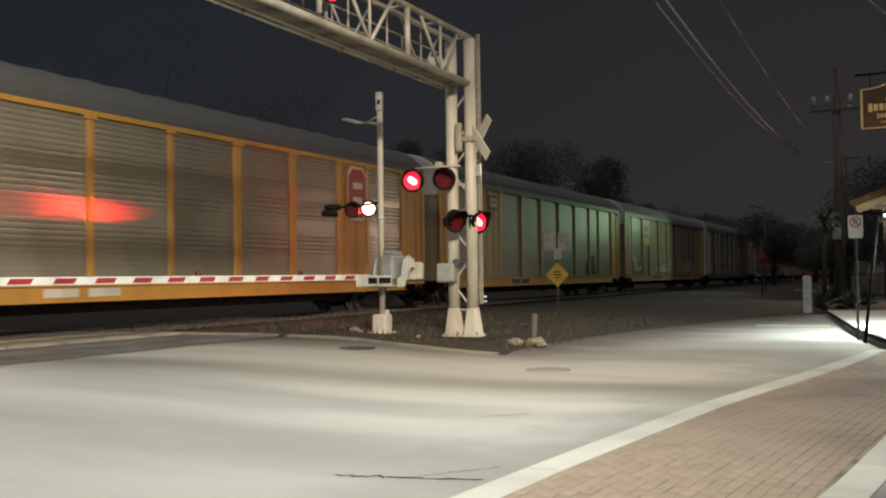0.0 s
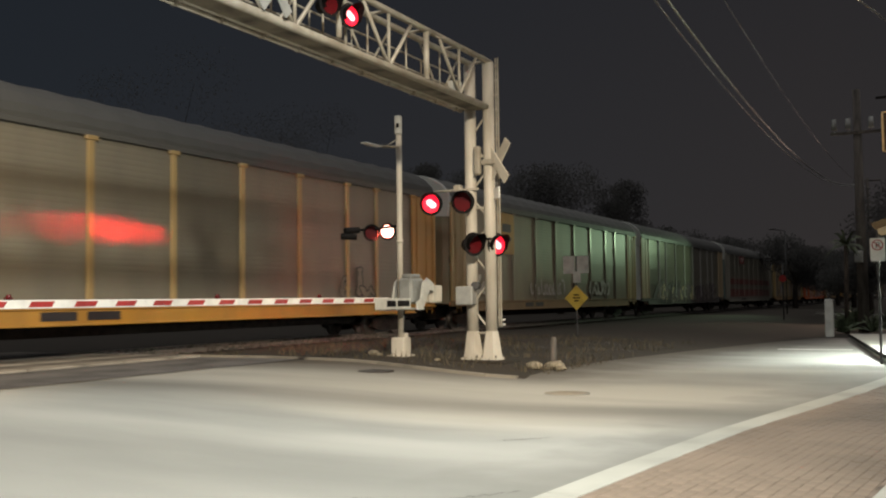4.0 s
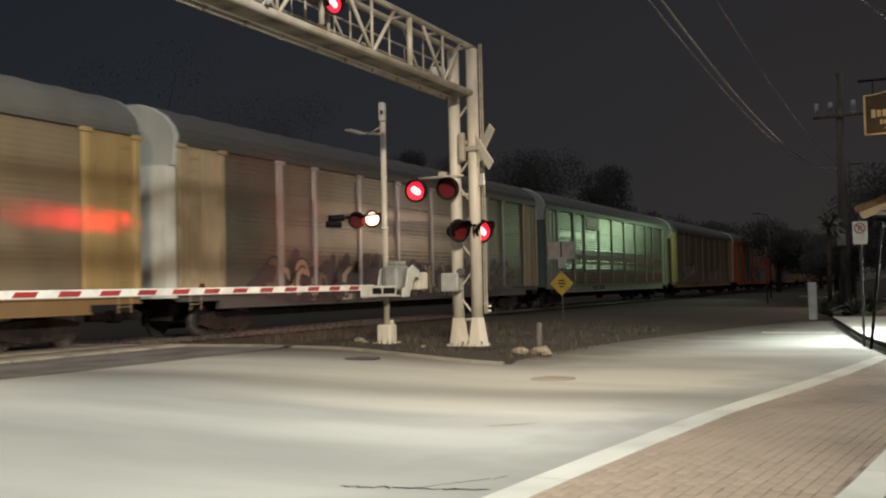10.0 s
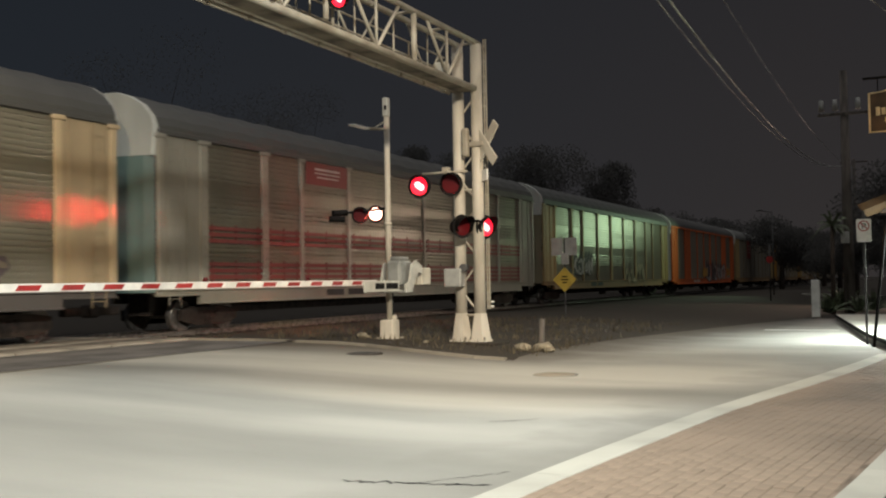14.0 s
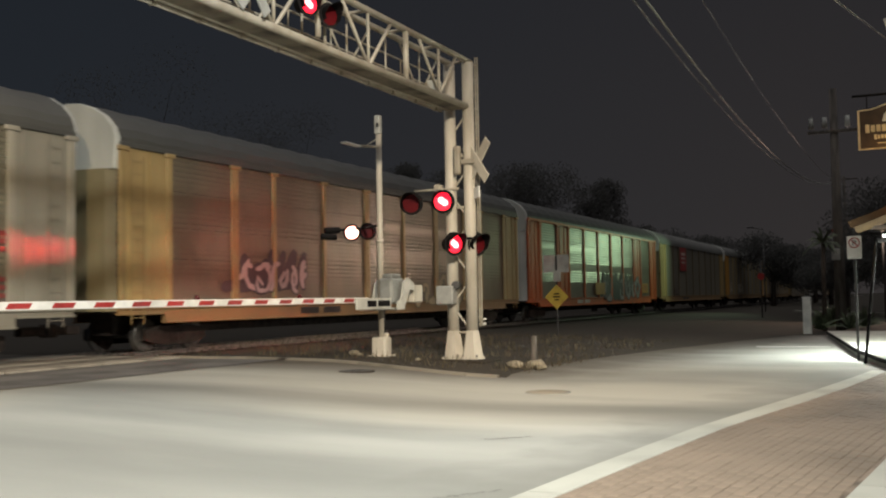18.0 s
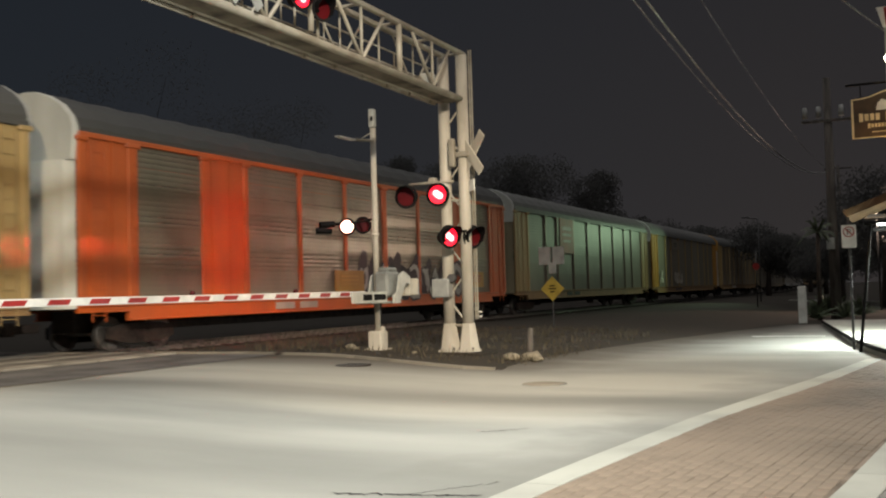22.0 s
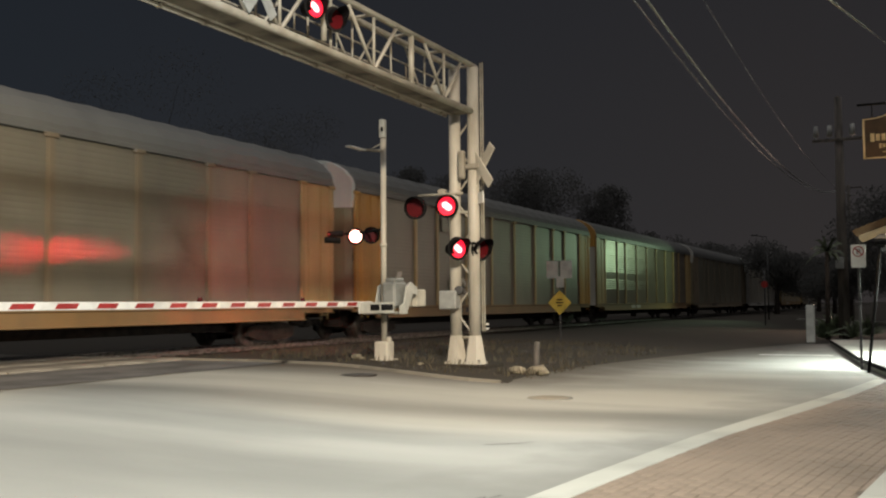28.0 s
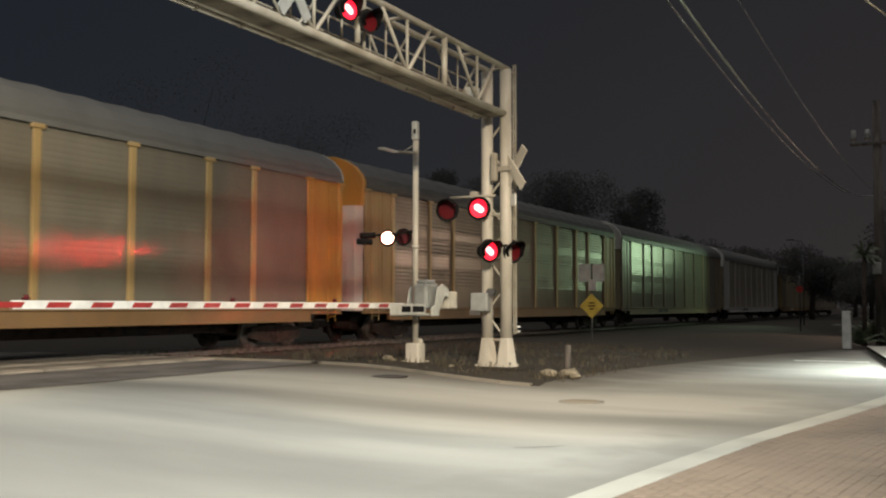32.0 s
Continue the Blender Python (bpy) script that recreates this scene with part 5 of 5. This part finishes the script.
def ribbon(bm, pts, w, x):
    """One stroke of a spray can: a band of width w along a line, with round ends."""
    pts = [Vector((q, z)) for q, z in pts]
    left, right = [], []
    for k, p in enumerate(pts):
        d = (pts[min(k + 1, len(pts) - 1)] - pts[max(k - 1, 0)]).normalized()
        n = Vector((-d.y, d.x)) * w * 0.5 * (0.8 if k in (0, len(pts) - 1) else 1.0)
        left.append(p + n)
        right.append(p - n)
    d0, d1 = (pts[0] - pts[1]).normalized() * w * 0.42, (pts[-1] - pts[-2]).normalized() * w * 0.42
    rim = left + [(left[-1] + pts[-1]) / 2 + d1, (right[-1] + pts[-1]) / 2 + d1] + right[::-1] + [(right[0] + pts[0]) / 2 + d0, (left[0] + pts[0]) / 2 + d0]
    n = len(pts)
    at = [bm.verts.new((x, p.x, p.y)) for p in rim]
    for k in range(n - 1):
        bm.faces.new((at[k], at[k + 1], at[2 * n - k], at[2 * n + 1 - k]))
    bm.faces.new((at[n - 1], at[n], at[n + 1], at[n + 2]))
    bm.faces.new((at[0], at[2 * n + 1], at[2 * n + 2], at[2 * n + 3]))


def letter_strokes(rng, w, h):
    """Two or three swollen hooks and wedges that interlock, as sprayed shapes do."""
    out = []
    for k in range(rng.choice((2, 2, 3))):
        a, r = rng.uniform(0, 6.28), rng.uniform(0.24, 0.42)
        turn = rng.choice((-1, 1)) * rng.uniform(0.35, 0.75)
        cx, cz = rng.uniform(-0.18, 0.18) * w, rng.uniform(0.40, 0.62) * h
        line = [(cx + r * w * math.cos(a + turn * q), cz + (r + 0.03 * q) * h * math.sin(a + turn * q)) for q in range(5)]
        x, z = line[-1]
        line.append((x + rng.uniform(-0.3, 0.3) * w, z + rng.uniform(-0.3, 0.3) * h))
        out.append([(x, min(max(z, 0.16 * h), 0.98 * h)) for x, z in line])
    return out


def spray(parent, seed, y, z, length, height, fill, edge, cloud=None):
    """A row of sprayed letters of uneven size; each has an outline and a narrower fill, some over a cloud of paint."""
    rng = random.Random(seed)
    at, n = 0.0, 0
    fills = fill if isinstance(fill, tuple) else (fill,)
    if cloud:
        bm = bmesh.new()
        for k in range(int(length / height * 2.2)):
            q = k * height / 2.2
            ribbon(bm, [(q - 0.5 * height, rng.uniform(0.3, 0.45) * height), (q, rng.uniform(0.3, 0.7) * height), (q + rng.uniform(0.2, 0.5) * height, rng.uniform(0.7, 1.2) * height)], rng.uniform(0.35, 0.55) * height, SIDE + 0.004 + 0.0004 * k)
        part("paint_cloud", bm, cloud, parent, "blurred dark spray behind the letters", pose(0, y, z))
    while at < length:
        h = height * rng.uniform(0.8, 1.15)
        w = rng.uniform(0.55, 0.95) * h
        base = rng.uniform(0.0, 0.10) * height
        strokes = letter_strokes(rng, w, h)
        thick = 0.30 * h * rng.uniform(0.8, 1.1)
        x = SIDE + 0.014 + 0.004 * (n % 3)
        bm = bmesh.new()
        for k, q in enumerate(strokes):
            ribbon(bm, q, thick, 0.0006 * k)
        coat = part("graffiti_letter", bm, edge, parent, "sprayed letter on the car side", pose(x, y + at + w / 2, z + base))
        bm = bmesh.new()
        for k, q in enumerate(strokes):
            ribbon(bm, q, thick * rng.uniform(0.50, 0.66), 0.0006 * k)
        part("fill", bm, rng.choice(fills), coat, "", pose(0.003, 0, 0))
        at += w * rng.uniform(0.85, 1.05)
        n += 1


CARS = []


def car(index, frame_mat, panel, roof, ends, cap, door, style, sill, label, wide=(), solid=(), sprays=(), marks=()):
    """One covered car carrier, its leading end at y = 0 and the rail head at z = 0."""
    c = thing("autorack_car", TRACK, 0, RAILTOP, label, "railway car", "cars of the train")
    shared("underframe", once("underframe", deck_shape), RUST, c)
    shared("side_sill", once("side_sill", sill_shape), sill, c)
    shared("top_rail", once("top_rail", rail_shape), frame_mat if index in (0, 6) else roof, c)
    shared("roof", once("roof", roof_shape), roof, c)
    for y, turn in ((0.0, 0), (BODY, 180)):
        shared("end_door", once("end_door", lambda bm: door_shape(bm, SILL1 - 0.1, TOPZ - 0.55)), door, c, pose(0, y, 0, 0, 0, turn))
        shared("end_cap", once("end_cap", cap_shape), cap, c, pose(0, y, 0, 0, 0, turn), "pale rounded end sheet")
        shared("coupler", once("coupler", coupler_shape), RUST, c, pose(0, y, 0, 0, 0, turn))
    for y in (2.6, BODY - 2.6):
        bogie = shared("bogie", once("bogie", bogie_shape), RUST, c, pose(0, y, 0), "rusty four-wheel bogie")
        for d in (-0.88, 0.88):
            w = shared("wheelset", once("wheelset", wheel_shape), STEEL, bogie, pose(0, d, 0.42))
            WHEELS.append(w)
    for k, (a, b) in enumerate(zip(COLS, COLS[1:])):
        plain = k in (0, len(COLS) - 2)
        for s in (1, -1):
            m = pose(s * (SIDE - 0.05), (a + b) / 2, SILL1, 0, 0, 0 if s > 0 else 180)
            if plain or (k in solid and s > 0):
                me = once("solid_%.2f" % (b - a), lambda bm: (box(bm, (0, 0, (TOPZ - SILL1) / 2), (0.05, b - a, TOPZ - SILL1), bevel=0.01), [box(bm, (0.035, y, (TOPZ - SILL1) / 2), (0.03, 0.07, TOPZ - SILL1)) for y in (-(b - a) * 0.3, 0.0 + (b - a) * 0.12)]))
                shared("solid_panel", me, ends if plain else frame_mat, c, m)
            else:
                shared("side_panel", panel_mesh(b - a, style, s < 0), panel, c, m)
    for k, y in enumerate(COLS):
        for s in (1, -1):
            shared("column", column_mesh(k in wide), ends if k in (0, 1, len(COLS) - 2, len(COLS) - 1) else frame_mat, c, pose(s * (SIDE - 0.02), y + (0.1 if k == 0 else -0.1 if k == len(COLS) - 1 else 0), SILL1, 0, 0, 0 if s > 0 else 180))
    shared("ladder", once("ladder", ladder_shape), ends, c, pose(0, 0.35, 0))
    shared("ladder", once("ladder", ladder_shape), ends, c, pose(0, BODY - 0.8, 0))
    for s in sprays:
        spray(c, *s)
    for kind, y, z, w, h, ground, ink in marks:
        bm = bmesh.new()
        if kind == "octagon":
            q = 0.22 * w
            prism(bm, [(-w / 2, -h / 2 + q), (-w / 2 + q, -h / 2), (w / 2 - q, -h / 2), (w / 2, -h / 2 + q), (w / 2, h / 2 - q), (w / 2 - q, h / 2), (-w / 2 + q, h / 2), (-w / 2, h / 2 - q)], "x", 0, 0.012)
        else:
            box(bm, (0.006, 0, 0), (0.012, w, h), bevel=0.003)
        plate = part("emblem_plate", bm, ground, c, "flat painted emblem panel", pose(SIDE + 0.045, y, z))
        bars = [(0.16, 0.52, 0.13), (-0.14, 0.52, 0.13)] if kind == "octagon" else [(0.22, 0.6, 0.10), (0.04, 0.6, 0.07), (-0.14, 0.52, 0.07)]
        if kind == "frame":
            bars = [(0.42, 1.0, 0.16), (-0.42, 1.0, 0.16), (0.0, 0.5, 0.14)]
        if kind == "box":
            bars = [(0.14, 0.56, 0.20), (-0.13, 0.56, 0.10)]
        for dz, ww, hh in bars:
            bm = bmesh.new()
            box(bm, (0.015, 0, dz * h), (0.006, ww * w, hh * h))
            part("emblem_bar", bm, ink, plate)
        if kind == "octagon":
            bm = bmesh.new()
            q, w2, h2 = 0.22 * w, w * 0.56, h * 0.55
            prism(bm, [(-w2, -h2 + q), (-w2 + q, -h2), (w2 - q, -h2), (w2, -h2 + q), (w2, h2 - q), (w2 - q, h2), (-w2 + q, h2), (-w2, h2 - q)], "x", -0.012, -0.002)
            part("emblem_rim", bm, ink, plate)
    # stencil plates low on the sill
    for y in (8.2, 9.5):
        bm = bmesh.new()
        box(bm, (0, 0, 0), (0.01, 1.0, 0.20), bevel=0.003)
        part("stencil_plate", bm, P_BLACK if index % 3 else P_WHITE, c, "", pose(SIDE - 0.022, y, (SILL0 + SILL1) / 2))
    CARS.append(c)
    return c


WHEELS = []
P_CREAM = paint("cream_car_paint", (0.46, 0.36, 0.22))
car(0, P_YELLOW, P_GREY, P_DROOF, P_YELLOW, P_END, P_OLIVE, "louvre", P_YELLOW, "yellow car carrier with dark louvred sides and a red emblem", wide=(6, 7), solid=(8,), marks=(("octagon", 21.0, 4.07, 1.15, 1.65, P_RED, P_WHITE),))
car(1, P_OCHRE, P_MATT, P_DROOF, P_YELLOW, P_END, P_OLIVE, "plain", P_YELLOW, "ochre car carrier with grey mesh sides and yellow ends", solid=(2,), marks=(("frame", 5.4, 4.5, 0.9, 0.62, P_OCHRE, P_BLACK),), sprays=((3, 19.4, 1.2, 2.0, 0.9, P_DGREY, P_BLACK),))
car(2, P_BROWN, P_TAN, P_ROOF, P_OCHRE, P_END, P_OLIVE, "plain", P_SILL, "faded tan car carrier with a yellow emblem panel and sprayed letters", marks=(("box", 5.40, 4.10, 1.72, 1.80, P_YELLOW, P_BLACK),), sprays=((11, 1.7, 1.35, 2.3, 1.0, P_WHITE, P_TAN), (12, 8.2, 1.3, 4.4, 0.7, P_PINK, P_BROWN), (13, 16.9, 1.25, 3.0, 1.0, P_WHITE, P_BROWN)))
car(3, P_SILVER, P_DGREY, P_DROOF, P_CREAM, P_END, P_END, "screen", P_DIRTSILL, "silver-grey car carrier with pale columns and dark sprayed letters", sprays=((21, 3.4, 0.84, 19.4, 1.15, (P_PURPLE, P_DGREY, P_PURPLE, P_BROWN, P_SOOT, P_CREAM), P_SOOT, P_SOOT), (22, 4.2, 0.78, 17.0, 0.50, (P_PURPLE, P_BROWN, P_SOOT), P_SOOT)), wide=(2,))
four = car(4, P_DULLSILVER, P_DGREY, P_DROOF, P_DULLSILVER, P_END, P_TEAL, "louvre", P_DULLSILVER, "silver-grey car carrier with maroon louvre bands and a maroon emblem", wide=(1, 2), marks=(("plain", 7.68, 4.66, 2.4, 0.70, P_MAROON, P_PINK),))
for k in range(1, len(COLS) - 2):
    a, b = COLS[k] + 0.14, COLS[k + 1] - 0.14
    for z0, rows in ((2.36, 3), (1.22, 4)):
        bm = bmesh.new()
        for r in range(rows):
            box(bm, (0, 0, 0.06 + 0.17 * r), (0.03, b - a, 0.10))
        for y in (-0.42, 0.0, 0.42):
            box(bm, (-0.012, y * (b - a), 0.085 * rows), (0.02, 0.05, 0.17 * rows))
        part("maroon_louvre", bm, P_MAROON, four, "row of maroon louvre slats", pose(SIDE + 0.005, (a + b) / 2, z0))
car(5, P_OCHRE, P_BROWN, P_DROOF, P_OCHRE, P_END, P_OLIVE, "screen", P_SILL, "ochre-framed car carrier with sprayed lettering low on its side", wide=(2, 5, 7), sprays=((31, 4.5, 1.35, 3.4, 1.05, P_PINK, P_SOOT, P_SOOT), (32, 14.7, 0.85, 4.3, 1.15, P_CREAM, P_OLIVE)))
car(6, P_ORANGE, P_GREY, P_DROOF, P_ORANGE, P_END, P_END, "louvre", P_ORANGE, "orange car carrier with louvred sides and silver lettering", wide=(1, 6, 9), solid=(2, 8), sprays=((41, 12.6, 0.84, 8.6, 1.40, (P_SILVER, P_BLACK, P_SILVER), P_SOOT, P_SOOT),), marks=(("plain", 11.9, 1.68, 1.9, 0.70, P_YELLOW, P_YELLOW), ("plain", 22.6, 1.72, 1.5, 0.66, P_YELLOW, P_RED)))
car(7, P_TAN, P_MATT, P_ROOF, P_OCHRE, P_END, P_OLIVE, "plain", P_SILL, "grey car carrier with tan ends and a red lettered panel", marks=(("plain", 7.75, 4.1, 2.35, 1.9, P_RED, P_WHITE),), sprays=((45, 4.6, 1.2, 1.6, 0.55, P_BROWN, P_BLACK),))
car(8, P_OCHRE, P_MATT, P_ROOF, P_YELLOW, P_END, P_OLIVE, "plain", P_SILL, "grey car carrier with yellow ends and white sprayed letters", sprays=((51, 1.95, 1.2, 1.5, 1.0, P_WHITE, P_TAN), (52, 7.4, 1.2, 2.4, 1.0, P_WHITE, P_BROWN)), marks=(("plain", 7.7, 4.45, 2.2, 0.7, P_MATT, P_BLACK),))
car(9, P_OCHRE, P_BROWN, P_DROOF, P_OCHRE, P_YELLOW, P_WHITE, "louvre", P_SILL, "brown car carrier with louvred sides and a yellow end")
car(10, P_TAN, P_DGREY, P_DROOF, P_TAN, P_END, P_OLIVE, "screen", P_TAN, "dark grey car carrier in shadow")
car(11, P_SILVER, P_GREY, P_DROOF, P_SILVER, P_END, P_OLIVE, "louvre", P_SILVER, "silver car carrier with louvred sides")
car(12, P_OCHRE, P_MATT, P_DROOF, P_OCHRE, P_END, P_OLIVE, "plain", P_SILL, "grey car carrier with ochre frame")
car(13, P_TAN, P_GREY, P_DROOF, P_TAN, P_END, P_OLIVE, "louvre", P_TAN, "tan car carrier far down the line")

# ---- brick footway ----
walkway = thing("brick_footway", 0, 0, 0, "worn red-brown brick footway in running bond", "footway", kind="structure")
brick = bmesh.new()
box(brick, (0, 0, -0.025), (0.097, 0.197, 0.056), bevel=0.006)
brick = done(brick, "brick")
brick.materials.append(BRICK)
verts, faces = [], []
corner = [tuple(v.co) for v in brick.vertices]
poly = [tuple(p.vertices) for p in brick.polygons]
rng = random.Random(9)
laid = 0
for row in range(-2, 71):
    y = 5.6 + row * 0.205
    for k in range(19):
        yy = y + (0.1025 if k % 2 else 0)
        if yy > 20.2:
            continue
        left, right = walk_edge(yy) + 0.052, lot_edge(yy) - 0.052
        x = left + k * 0.103
        if x > right:
            continue
        slope = math.degrees(math.atan2(-(walk_edge(yy + 0.3) - walk_edge(yy - 0.3)), 0.6))
        m = pose(x, yy, 0.004 + rng.uniform(-0.003, 0.003), rng.uniform(-0.7, 0.7), rng.uniform(-0.7, 0.7), slope + rng.uniform(-0.8, 0.8))
        if laid < 300:
            ob = new("brick", brick)
            ob.parent = walkway
            ob.matrix_basis = m
            laid += 1
        else:
            i = len(verts)
            verts += [tuple(m @ Vector(c)) for c in corner]
            faces += [tuple(i + q for q in p) for p in poly]
me = bpy.data.meshes.new("bricks_further")
me.from_pydata(verts, [], faces)
me.materials.append(BRICK)
ob = new("bricks_further", me)
ob.parent = walkway
tagged(ob, "", "", "", "stuff")


# ---- what moves ----
def lead(t):
    """y of the first car joint after t seconds."""
    return 34.685 - (7.0198 * t + 0.00323 * t * t)


def motions():
    times = [k * 2.0 for k in range(17)]
    for i, c in enumerate(CARS):
        walk(c, [(t, pose(TRACK, lead(t) + PITCH * (i - 1) + 0.69, RAILTOP)) for t in times])
    # wheels roll with the train
    for n, w in enumerate(WHEELS):
        y = w.matrix_basis.translation.y
        walk(w, [(k / 15, pose(0, y, 0.42, math.degrees((lead(0) - lead(k / 15)) / 0.42) + 37 * n, 0, 0)) for k in range(481)])
    beat, start = 1.25, 0.93
    swaps = [start + beat / 2 * k for k in range(-1, 50) if start + beat / 2 * k < 31.9]
    for lens, first in LENSES:
        # the first swap makes the second half of the beat give way or take over
        angle = 0 if first else 180
        rows = [(0.0, pose(0, 0, 0, 0, 0, angle))]
        for s in swaps:
            f = round(s * 30)
            for d, a in ((-1, 0), (0, 60), (1, 120), (2, 180)):
                rows.append(((f + d) / 30, pose(0, 0, 0, 0, 0, angle + a)))
            angle += 180
        rows.append((32.0, pose(0, 0, 0, 0, 0, angle)))
        walk(lens, rows)


motions()
